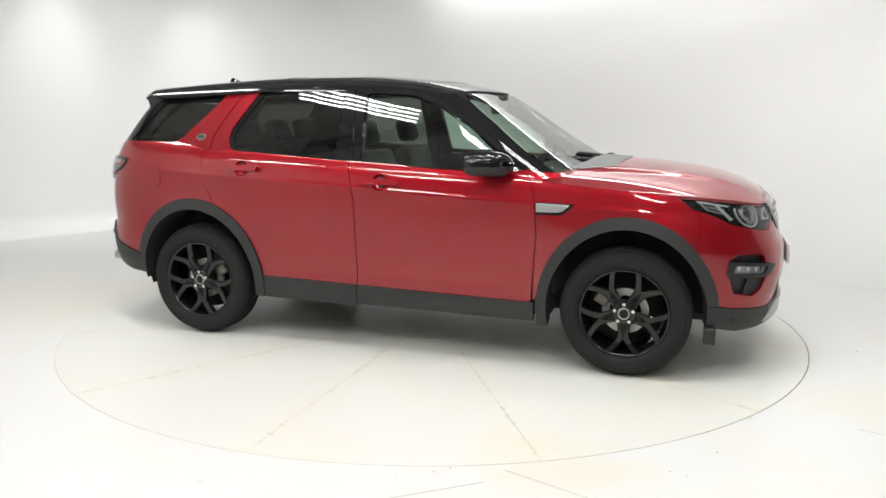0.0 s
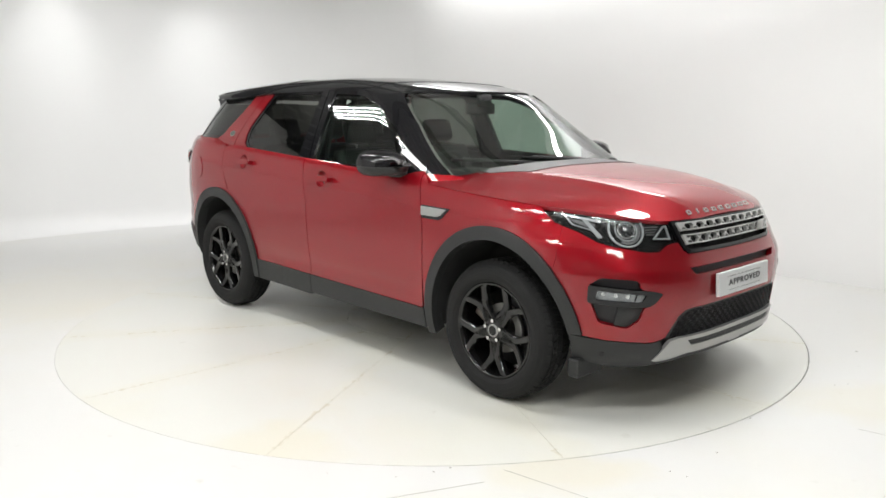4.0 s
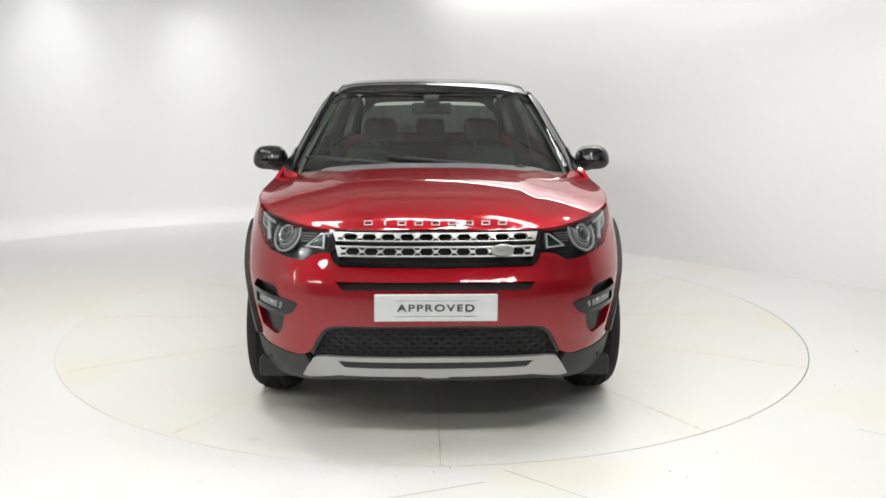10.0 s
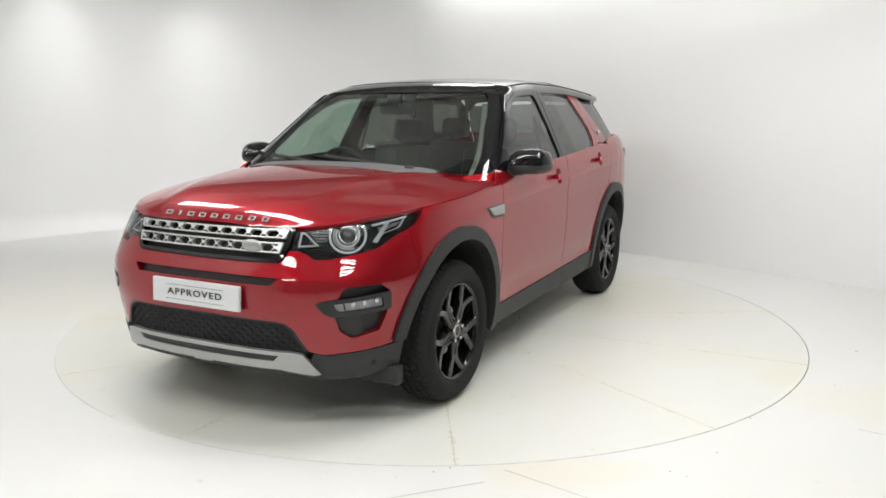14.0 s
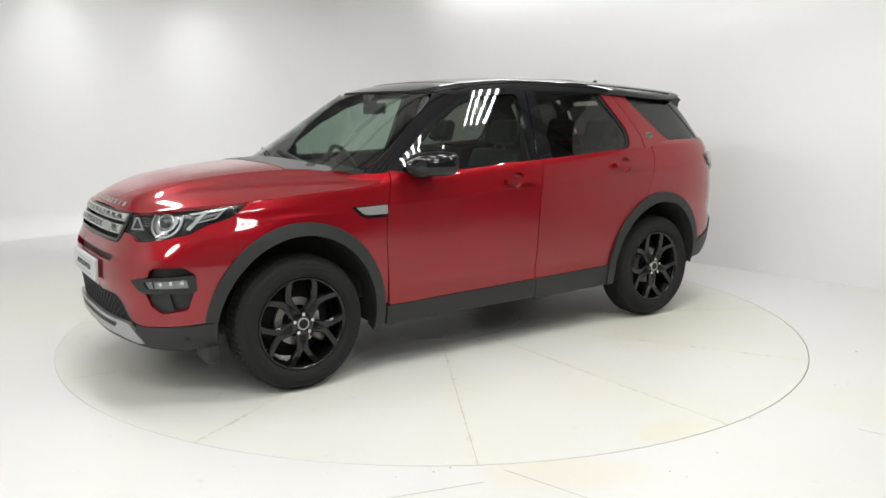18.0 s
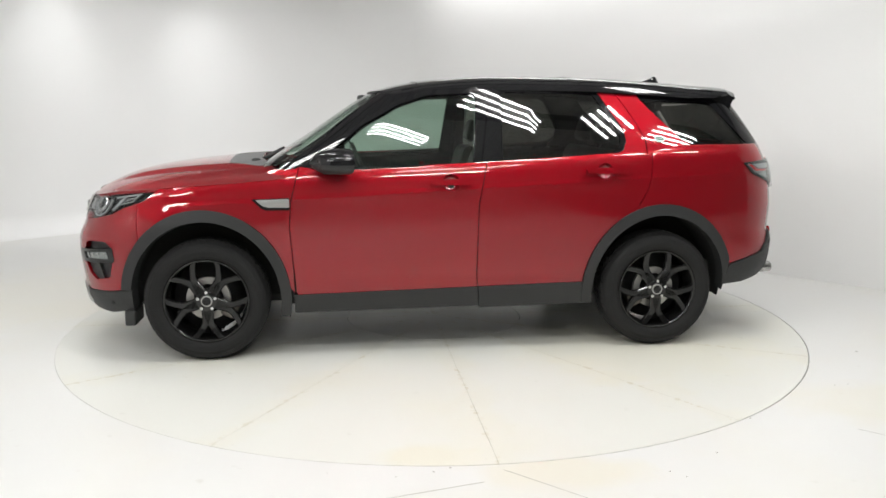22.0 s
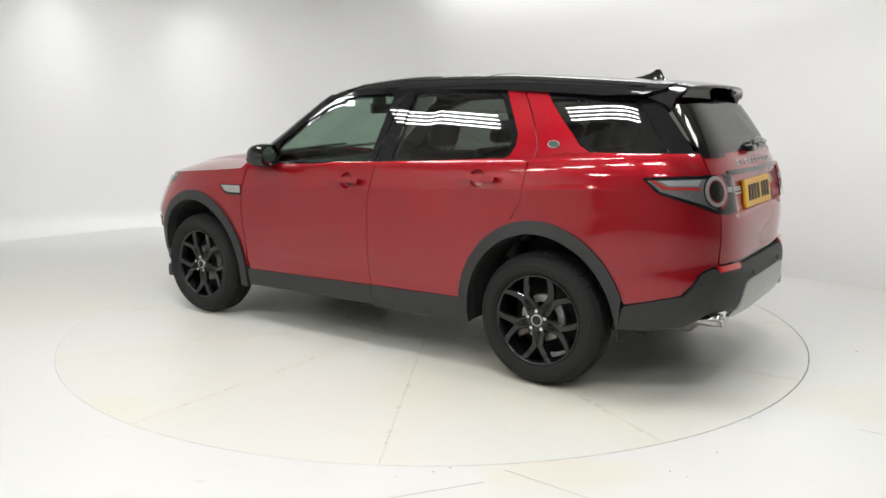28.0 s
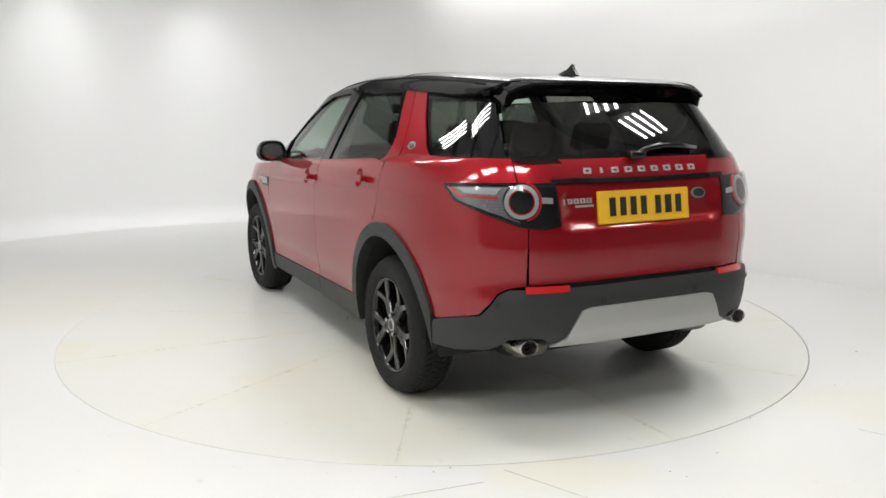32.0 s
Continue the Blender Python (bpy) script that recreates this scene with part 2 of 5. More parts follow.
class Shell:
    """A skin wound round the car: u runs from the nose along the left side to the tail (0.9 m to a right angle at both ends), v is the height."""

    def __init__(self, width, front, rear, nf, nr, xf, xr):
        self.width, self.front, self.rear, self.nf, self.nr, self.xf, self.xr = width, front, rear, nf, nr, xf, xr
        self.k, self.dent = 0.9, None
        self.u1 = self.k * math.pi / 2
        self.u2 = self.u1 + xf - xr
        self.end = self.u2 + self.u1

    def flat(self, u, z):
        side = 1.0
        if u < 0:
            u, side = -u, -1.0
        if u > self.end:
            u, side = 2 * self.end - u, -side
        if self.u1 <= u <= self.u2:
            x = self.xf - (u - self.u1)
            return x, side * self.width(x, z), z
        ahead = u < self.u1
        ang = u / self.k if ahead else (self.end - u) / self.k
        n, a, x0, s = (self.nf(z), self.front(z) - self.xf, self.xf, 1) if ahead else (self.nr(z), self.xr - self.rear(z), self.xr, -1)
        c, sn = abs(math.cos(ang)), abs(math.sin(ang))
        x = x0 + s * a * c
        for _ in range(2):
            w = self.width(x, z)
            r = ((c / a) ** n + (sn / w) ** n) ** (-1 / n)
            x = x0 + s * r * c
        if self.dent and not ahead:
            x += self.dent(r * sn, z)
        return x, side * r * sn, z

    def at(self, u, z, off=0.0):
        p = Vector(self.flat(u, z))
        if off:
            p += off * self.normal(u, z)
        return p

    def normal(self, u, z):
        e, h = 0.010, 0.005
        du = Vector(self.flat(u + e, z)) - Vector(self.flat(u - e, z))
        dv = Vector(self.flat(u, z + h)) - Vector(self.flat(u, z - h))
        return du.cross(dv).normalized()

    def dom(self, kind, a, z):
        """The place (u, v) of a point known by its x (kind s), or by its y at the nose (f) or the tail (r)."""
        if kind == "c":
            return a, z
        if kind == "s":
            if self.xr <= a <= self.xf:
                return self.u1 + self.xf - a, z
            ahead = a > self.xf
            n, A, x0 = (self.nf(z), self.front(z) - self.xf, self.xf) if ahead else (self.nr(z), self.xr - self.rear(z), self.xr)
            q = min(abs(a - x0) / A, 0.9999)
            y = self.width(a, z) * (1 - q ** n) ** (1 / n)
            ang = math.atan2(y, abs(a - x0))
            return (self.k * ang, z) if ahead else (self.end - self.k * ang, z)
        ahead = kind == "f"
        n, A, x0 = (self.nf(z), self.front(z) - self.xf, self.xf) if ahead else (self.nr(z), self.xr - self.rear(z), self.xr)
        s = 1 if ahead else -1
        x = x0 + s * A
        for _ in range(3):
            w = self.width(x, z)
            x = x0 + s * A * max(1 - min(abs(a) / w, 0.999) ** n, 0) ** (1 / n)
        ang = math.atan2(a, abs(x - x0))
        return (self.k * ang, z) if ahead else (self.end - self.k * ang, z)

    def poly(self, pts, r=0.0):
        return fillet([self.dom(*p) for p in pts], r) if r else [self.dom(*p) for p in pts]


class Top:
    """A skin seen from above: z over (x, y)."""

    def __init__(self, f):
        self.f = f

    def at(self, x, y, off=0.0):
        p = Vector((x, y, self.f(x, y)))
        if off:
            p += off * self.normal(x, y)
        return p

    def normal(self, x, y):
        e = 0.010
        return Vector((-(self.f(x + e, y) - self.f(x - e, y)) / 2 / e, -(self.f(x, y + e) - self.f(x, y - e)) / 2 / e, 1)).normalized()


def fillet(poly, r, seg=4):
    out = []
    n = len(poly)
    for i in range(n):
        p, a, b = Vector(poly[i]), Vector(poly[i - 1]), Vector(poly[(i + 1) % n])
        d1, d2 = a - p, b - p
        rr = min(r, d1.length * 0.45, d2.length * 0.45)
        p1, p2 = p + d1.normalized() * rr, p + d2.normalized() * rr
        for k in range(seg + 1):
            t = k / seg
            q = p1 * (1 - t) ** 2 + p * 2 * t * (1 - t) + p2 * t * t
            out.append((q.x, q.y))
    return out


def inside(px, py, poly):
    P = np.array(poly)
    x0, y0 = P[:, 0], P[:, 1]
    x1, y1 = np.roll(x0, -1), np.roll(y0, -1)
    res = np.zeros(len(px), bool)
    for a, b, c, d in zip(x0, y0, x1, y1):
        cond = (b > py) != (d > py)
        if b != d:
            res ^= cond & (px < (c - a) * (py - b) / (d - b) + a)
    return res


def near(px, py, poly):
    P = np.array(poly)
    best = np.full(len(px), 9.0)
    for (a, b), (c, d) in zip(P, np.roll(P, -1, axis=0)):
        L = (c - a) ** 2 + (d - b) ** 2 + 1e-12
        t = np.clip(((px - a) * (c - a) + (py - b) * (d - b)) / L, 0, 1)
        best = np.minimum(best, np.hypot(px - a - t * (c - a), py - b - t * (d - b)))
    return best


def dense(poly, step):
    out = []
    for (a, b), (c, d) in zip(poly, poly[1:] + poly[:1]):
        n = max(1, int(math.hypot(c - a, d - b) / step))
        out += [(a + (c - a) * k / n, b + (d - b) * k / n) for k in range(n)]
    return out


def skin(surface, loops, off=0.0, depth=0.02, step=0.04, flip=False, mirror=False, fine=None):
    """A sheet on a surface: the first loop is its outline, the others are holes; its edges are turned in by depth."""
    from mathutils.geometry import delaunay_2d_cdt
    loops = [dense([tuple(p) for p in lp], step) for lp in loops]
    P = np.array(loops[0])
    gx, gy = np.meshgrid(np.arange(P[:, 0].min(), P[:, 0].max(), step), np.arange(P[:, 1].min(), P[:, 1].max(), step))
    gx[1::2] += step / 2
    gx, gy = gx.ravel(), gy.ravel()
    if fine:
        # closer rows across a crease
        z0, z1, dz, lift = fine
        far = (gy - lift(gx) < z0) | (gy - lift(gx) > z1)
        fx, fy = np.meshgrid(np.arange(P[:, 0].min(), P[:, 0].max(), step), np.arange(z0, z1, dz))
        fy = fy + lift(fx)
        gx, gy = np.concatenate((gx[far], fx.ravel())), np.concatenate((gy[far], fy.ravel()))
    ok = inside(gx, gy, loops[0])
    for lp in loops[1:]:
        ok &= ~inside(gx, gy, lp)
    gx, gy = gx[ok], gy[ok]
    for lp in loops:
        keep = near(gx, gy, lp) > (0.006 if fine else step * 0.45)
        gx, gy = gx[keep], gy[keep]
    pts = [Vector(p) for lp in loops for p in lp] + [Vector((float(a), float(b))) for a, b in zip(gx, gy)]
    edges, k0 = [], 0
    for lp in loops:
        n = len(lp)
        edges += [(k0 + i, k0 + (i + 1) % n) for i in range(n)]
        k0 += n
    vs, es, fs, *_ = delaunay_2d_cdt(pts, edges, [], 0, 1e-6)
    cen = np.array([[sum(vs[i][j] for i in f) / 3 for j in (0, 1)] for f in fs])
    keep = inside(cen[:, 0], cen[:, 1], loops[0])
    for lp in loops[1:]:
        keep &= ~inside(cen[:, 0], cen[:, 1], lp)
    bm = bmesh.new()
    lay = bm.verts.layers.float_vector.new("skin_normal")
    s = -1.0 if mirror else 1.0

    def place(a, b, o):
        p = surface.at(a, b, o)
        return Vector((p.x, s * p.y, p.z))
    bv = {}
    for f, k in zip(fs, keep):
        if not k:
            continue
        for i in f:
            if i not in bv:
                bv[i] = bm.verts.new(place(vs[i][0], vs[i][1], off))
                n = surface.normal(vs[i][0], vs[i][1])
                bv[i][lay] = (n.x, s * n.y, n.z)
        try:
            bm.faces.new([bv[i] for i in (f[::-1] if mirror != flip else f)])
        except ValueError:
            pass
    if depth:
        be = [e for e in bm.edges if e.is_boundary]
        inv = {v: i for i, v in bv.items()}
        for e in be:
            a, b = e.verts
            quad = []
            for v, o in ((a, off), (b, off), (b, off - depth), (a, off - depth)):
                i = inv[v]
                quad.append(bm.verts.new(place(vs[i][0], vs[i][1], o)))
            fl = e.link_faces[0]
            # follow the neighbour's turn
            la = [l.vert for l in fl.loops]
            if la[(la.index(a) + 1) % 3] == b:
                quad = quad[::-1]
            bm.faces.new(quad)
    return bm


def offset_poly(poly, d):
    """Grow (d > 0) or shrink an outline."""
    n = len(poly)
    P = [Vector(p) for p in poly]
    area2 = sum(P[i].x * P[(i + 1) % n].y - P[(i + 1) % n].x * P[i].y for i in range(n))
    s = 1 if area2 > 0 else -1
    out = []
    for i in range(n):
        e1, e2 = (P[i] - P[i - 1]), (P[(i + 1) % n] - P[i])
        n1 = Vector((e1.y, -e1.x)).normalized() if e1.length > 1e-9 else Vector((0, 0))
        n2 = Vector((e2.y, -e2.x)).normalized() if e2.length > 1e-9 else n1
        m = n1 + n2
        m = m.normalized() if m.length > 1e-6 else n1
        q = P[i] + s * d * m / max(0.5, m.dot(n1))
        out.append((q.x, q.y))
    return out


# ---- the place ----
def hall():
    """Floor with a round opening, white screen walls, and the hall behind the camera."""
    fl = thing("floor", "white painted floor with cream stains and fine scuffs", "floor", kind="structure")
    bm = bmesh.new()
    n = 96
    ring = [bm.verts.new((0.0022 + (TABLE_R + 0.0034) * math.cos(2 * math.pi * k / n), -0.0004 + (TABLE_R + 0.0034) * math.sin(2 * math.pi * k / n), 0)) for k in range(n)]
    mid = [bm.verts.new((3.6 * math.cos(2 * math.pi * k / n), 3.6 * math.sin(2 * math.pi * k / n), 0)) for k in range(n)]
    out = [bm.verts.new((11 * math.cos(2 * math.pi * k / n), 11 * math.sin(2 * math.pi * k / n), 0)) for k in range(n)]
    low = [bm.verts.new((v.co.x, v.co.y, -0.05)) for v in ring]
    for k in range(n):
        j = (k + 1) % n
        bm.faces.new((ring[k], mid[k], mid[j], ring[j]))
        bm.faces.new((mid[k], out[k], out[j], mid[j]))
        bm.faces.new((ring[j], low[j], low[k], ring[k]))
    part("floor_sheet", bm, FLOORM, fl, smooth=False)
    bm = bmesh.new()
    lathe(bm, [(0.001, -0.05), (TABLE_R + 0.012, -0.05)], 96)
    part("pit", bm, SEAM, fl, "dark pit below the turntable")
    for (x0, y0), (x1, y1) in (((0.29, -2.51), (0.62, -2.78)), ((1.98, -2.10), (2.35, -2.40)), ((-4.83, 3.60), (-4.5, 3.55)), ((0.2, -2.62), (-0.6, -2.9))):
        bm = bmesh.new()
        d = Vector((x1 - x0, y1 - y0, 0))
        a = Vector((-d.y, d.x, 0)).normalized() * 0.002
        p0, p1 = Vector((x0, y0, 0.0012)), Vector((x1, y1, 0.0012))
        bm.faces.new([bm.verts.new(p0 - a), bm.verts.new(p1 - a * 0.4), bm.verts.new(p1 + a * 0.4), bm.verts.new(p0 + a)])
        part("floor_joint", bm, SEAM, fl, smooth=False)

    # small dark chips and rubber marks on the paint
    rnd = random.Random(5)
    spots = [(-3.2, -0.8), (-2.4, -1.6), (1.28, -2.38), (-0.2, -2.6), (-0.42, -2.52), (-1.15, -2.8), (1.55, -1.98), (1.02, -2.55), (2.2, -1.5), (-2.1, -2.2), (-3.6, 0.7), (2.6, -0.9), (0.02, -2.53), (-2.75, -1.2)]
    bm = bmesh.new()
    for sx, sy in spots:
        for _ in range(rnd.choice((1, 1, 1, 2))):
            cx, cy, a, r = sx + rnd.uniform(-0.05, 0.05), sy + rnd.uniform(-0.04, 0.04), rnd.uniform(0, 3), rnd.uniform(0.002, 0.0055)
            k = rnd.uniform(1.0, 3.2)
            vs = []
            for j in range(7):
                q = 2 * math.pi * j / 7
                rr = r * rnd.uniform(0.6, 1.2)
                lx, ly = k * rr * math.cos(q), rr * math.sin(q)
                vs.append(bm.verts.new((cx + lx * math.cos(a) - ly * math.sin(a), cy + lx * math.sin(a) + ly * math.cos(a), 0.0012)))
            bm.faces.new(vs)
    part("floor_chips", bm, SEAM, fl, "small dark chips in the floor paint", smooth=False)

    def wall(name, pts, z1, m, label, thick=0.12, cove=0.0):
        w = thing(name, label, "wall", kind="structure")
        bm = bmesh.new()
        P = [Vector((a, b, 0)) for a, b in pts]
        rows = []
        for i, p in enumerate(P):
            d = (P[min(i + 1, len(P) - 1)] - P[max(i - 1, 0)]).normalized()
            nrm = Vector((d.y, -d.x, 0))
            prof = [(0, 0.0)] if not cove else [(cove * (1 - math.sin(a)), cove * (1 - math.cos(a))) for a in np.linspace(0, math.pi / 2, 8)]
            col = [p + nrm * o + Vector((0, 0, z)) for o, z in prof] + [p + Vector((0, 0, z1)), p - nrm * thick + Vector((0, 0, z1)), p - nrm * thick]
            rows.append([bm.verts.new(c) for c in col])
        for a, b in zip(rows, rows[1:]):
            for k in range(len(a) - 1):
                bm.faces.new((a[k], b[k], b[k + 1], a[k + 1]))
        bm.faces.new(rows[0])
        bm.faces.new(rows[-1][::-1])
        part("wall_sheet", bm, m, w, smooth=True, angle=40)
        return w
    g = knots([(-7.0, 0.0), (-5.9, 2.2), (-4.95, 3.46), (-3.56, 4.64), (-2.28, 5.13), (-1.4, 5.20), (-0.8, 5.10), (-0.45, 4.92), (-0.25, 4.75)])
    wall("wall_left", [(a, g(a)) for a in np.linspace(-7.0, -0.25, 48)], 3.6, WALLM, "white curved studio screen wall with a soft cove", cove=0.25)
    wall("wall_right", [(-0.25 + 0.06 * k, 4.75 - 0.06 * k) for k in range(0, 115, 6)], 3.6, WALLM, "white studio screen wall running straight to the floor")
    wall("wall_side", [(-7.0, -9.0), (-7.0, 0.0)], 4.4, WALLM, "plain white side wall of the hall")
    wall("wall_back", [(7.0, -2.0), (7.0, -9.0), (-7.0, -9.0)], 4.4, BACKM, "plain grey wall of the hall")
    c = thing("ceiling", "grey hall ceiling with bare beams", "ceiling", kind="structure")
    bm = bmesh.new()
    for k in range(7):
        box(bm, -8, 8, -8.5 + 2 * k, -8.3 + 2 * k, 4.15, 4.36)
    part("beams", bm, BACKM, c, "dark roof beams", smooth=False)
    bm = bmesh.new()
    box(bm, -8, 8, -10, 7, 4.4, 4.5)
    for k in range(40):
        x = -7.8 + 0.4 * k
        prism(bm, [(x - 0.10, 4.398), (x - 0.06, 4.362), (x + 0.06, 4.362), (x + 0.10, 4.398)], lambda a, b, d: (a, -9.9 + d, b), 16.8)
    part("ceiling_sheet", bm, CEILM, c, "ribbed grey roof sheets", smooth=False)


def light_bank(x, y, z, turn=0.0, length=1.2, gap=0.09, tubes=4):
    """A hanging fluorescent fitting with long bare tubes under a white tray."""
    b = thing("ceiling_light", "hanging fluorescent light with long glowing tubes", "ceiling light", (x, y, z), "light banks")
    b.rotation_euler[2] = radians(turn)
    bm = bmesh.new()
    box(bm, -length / 2 - 0.05, length / 2 + 0.05, -(tubes - 0.2) / 2 * gap, (tubes - 0.2) / 2 * gap, 0.05, 0.09, 0.01)
    part("housing", bm, TRAY, b, smooth=False)
    for k in range(tubes):
        bm = bmesh.new()
        yy = (k - (tubes - 1) / 2) * gap
        tube(bm, [(-length / 2, yy, 0.02), (length / 2, yy, 0.02)], min(0.013, 0.16 * gap), 6)
        tb = part("tube", bm, TUBE, b, "glowing tube with a silvered upper half")
        tb.data.materials.append(STEEL)
        for f in tb.data.polygons:
            f.material_index = 1 if f.normal.z > 0.1 or abs(f.normal.x) > 0.9 else 0
    for sx in (-1, 1):
        bm = bmesh.new()
        tube(bm, [(sx * length * 0.4, 0, 0.09), (sx * length * 0.4 + 0.001, 0, 4.4 - z)], 0.006, 6)
        part("rod", bm, STEEL, b)
    return b


def turntable():
    t = thing("turntable", "round white turntable of wedge plates with cream stains", "turntable", kind="structure")
    n = 12
    for k in range(n):
        bm = bmesh.new()
        a0, a1 = radians(30 * k) + 0.0, radians(30 * (k + 1))
        g = 0.0007
        pin, pout = [], []
        for j in range(9):
            a = a0 + (a1 - a0) * j / 8
            for r, lst in ((0.62, pin), (TABLE_R, pout)):
                aa = a + (g / r if j == 0 else -g / r if j == 8 else 0)
                lst.append((r * math.cos(aa), r * math.sin(aa)))
        vi, vo = [bm.verts.new((*p, 0)) for p in pin], [bm.verts.new((*p, 0)) for p in pout]
        li, lo = [bm.verts.new((*p, -0.03)) for p in pin], [bm.verts.new((*p, -0.03)) for p in pout]
        for j in range(8):
            bm.faces.new((vi[j], vo[j], vo[j + 1], vi[j + 1]))
            bm.faces.new((vo[j], lo[j], lo[j + 1], vo[j + 1]))
            bm.faces.new((vi[j + 1], li[j + 1], li[j], vi[j]))
        for j in (0, 8):
            bm.faces.new((vi[j], li[j], lo[j], vo[j]))
        part("plate", bm, TABLEM, t, smooth=False)
    bm = bmesh.new()
    lathe(bm, [(0.0005, 0.0), (0.615, 0.0), (0.615, -0.03)], 64)
    part("hub_plate", bm, TABLEM, t, smooth=False)
    bm = bmesh.new()
    lathe(bm, [(0.0005, -0.012), (TABLE_R - 0.002, -0.012)], 96)
    part("base_plate", bm, SEAM, t, smooth=False)
    return t


hall()
for bx, by, turn, ln, gap in ((-2.65, 0.25, -49, 1.4, 0.065), (-1.58, -1.12, -40, 1.25, 0.065), (-0.08, -1.97, -27, 0.92, 0.055), (0.95, -1.60, -25, 0.9, 0.085), (2.03, -1.60, -40, 0.5, 0.085),
                              (1.92, -0.63, -48, 0.6, 0.09), (2.76, -1.77, -14, 0.55, 0.075)):
    light_bank(bx, by, 3.0, turn, ln, gap)
# six more fittings, added out of view behind the camera as fill light
for bx, by in ((-5.6, -4.3), (-3.4, -4.3), (-1.2, -4.3), (1.0, -4.3), (-4.6, -6.6), (1.2, -6.6)):
    light_bank(bx, by, 3.9, 0, 1.5, 0.12, 5)
area("studio_strip", (1.38, 2.78, 3.3), (1.48, 2.88, 2.6), 4.2, 0.12, 34)
# two wide lamps added to brighten the left wall; the fittings are its two spots below
area("wall_fill", (-3.45, 2.90, 3.5), (-4.45, 4.1, 0.4), 0.15, 0.15, 5, spread=110)
area("wall_fill", (-2.30, 3.60, 3.5), (-2.95, 4.9, 0.4), 0.15, 0.15, 5, spread=110)
area("wall_spot", (-3.98, 3.55, 3.5), (-4.40, 4.0, 1.0), 0.10, 0.10, 1.6, spread=60)
area("wall_spot", (-2.72, 4.25, 3.5), (-2.93, 4.83, 1.0), 0.10, 0.10, 1.6, spread=60)
table = turntable()

# ---- the car: x forward, y to its left ----
car = thing("car", "red off-road car, black roof and wheels, parked on a turntable", "car")

rise = lambda x, z: 0.05 * (0.85 - x) * smooth01(0.55, 0.95, z)
_w = knots([(0.18, 0.84), (0.28, 0.895), (0.40, 0.915), (0.60, 0.934), (0.80, 0.944), (0.90, 0.944), (0.950, 0.9445), (0.962, 0.9418), (0.976, 0.9385), (1.00, 0.9345), (1.06, 0.921), (1.09, 0.909), (1.11, 0.895), (1.13, 0.872), (1.16, 0.83), (1.3, 0.75)])
# the same side without its crease, towards the lamps at both ends
_wp = knots([(0.18, 0.84), (0.28, 0.895), (0.40, 0.915), (0.60, 0.934), (0.80, 0.944), (0.90, 0.9435), (1.00, 0.9355), (1.06, 0.921), (1.09, 0.909), (1.11, 0.895), (1.13, 0.872), (1.16, 0.83), (1.3, 0.75)])


def side_width(x, z):
    k = smooth01(1.35, 1.6, x) + smooth01(-1.6, -1.9, x)
    h = z - rise(x, z)
    # a hollow along the foot of the doors
    foot = 0.007 * math.exp(-((z - 0.475) / 0.045) ** 2) * smooth01(0.95, 0.6, x) * smooth01(-1.0, -0.6, x)
    return _w(h) * (1 - k) + _wp(h) * k - foot


flare = lambda x, z: 0.014 * (math.exp(-((x - 1.45) / 0.38) ** 2) + math.exp(-((x + 1.37) / 0.38) ** 2)) * smooth01(0.95, 0.80, z) if z < 0.95 else 0.0
BODY = Shell(lambda x, z: side_width(x, z) + flare(x, z),
             knots([(0.15, 2.10), (0.25, 2.165), (0.32, 2.195), (0.45, 2.205), (0.60, 2.215), (0.70, 2.21), (0.78, 2.18), (0.86, 2.155), (0.95, 2.12), (1.05, 2.04), (1.2, 1.9)]),
             knots([(0.2, -2.12), (0.35, -2.22), (0.5, -2.29), (0.62, -2.295), (0.72, -2.27), (0.85, -2.275), (0.97, -2.262), (1.10, -2.235), (1.18, -2.205), (1.26, -2.165), (1.35, -2.10)]),
             knots([(0.2, 3.2), (0.45, 3.55), (0.7, 3.75), (0.95, 3.15), (1.1, 3.0)]), knots([(0.2, 4.2), (0.9, 4.6), (1.3, 4.6)]), 0.9, -0.9)
BODY.dent = lambda y, z: 0.030 * smooth01(0.46, 0.43, abs(y)) * smooth01(0.937, 0.966, z) * smooth01(1.126, 1.112, z) if abs(y) < 0.46 else 0.0
GREEN = Shell(lambda x, z: 0.885 - 0.47 * (z - 1.16) - 0.15 * (z - 1.16) ** 2 - 0.052 * max(0, -0.6 - x),
              knots([(1.0, 1.26), (1.13, 1.08), (1.30, 0.81), (1.435, 0.61), (1.565, 0.40), (1.62, 0.25)]),
              knots([(1.0, -2.31), (1.2, -2.195), (1.35, -2.11), (1.5, -2.01), (1.6, -1.93)]),
              lambda z: 5.0, lambda z: 6.5, 0.0, -1.2)

_zc = knots([(0.8, 1.165), (1.05, 1.158), (1.3, 1.145), (1.6, 1.116), (1.9, 1.062), (2.0, 1.030), (2.06, 1.000), (2.10, 0.965), (2.13, 0.94)])
_ze = knots([(0.8, 1.080), (1.166, 1.048), (1.6, 1.015), (1.877, 0.988), (1.95, 0.975), (2.06, 0.952), (2.12, 0.945)])


def bonnet_half(x):
    u, z = BODY.dom("s", x, _ze(x))
    return BODY.flat(u, z)[1]


_yh = knots([(float(a), bonnet_half(float(a))) for a in np.linspace(0.8, 2.115, 40)])


def bonnet_z(x, y):
    t = min(abs(y) / max(_yh(x), 0.02), 1.0)
    e = 0.62 - 0.20 * (x - 1.0)
    ridge = 0.013 * (1 - smooth01(e - 0.055, e + 0.055, abs(y))) * smooth01(2.07, 1.80, x)
    return _zc(x) - (_zc(x) - _ze(x)) * t ** 2.6 + ridge


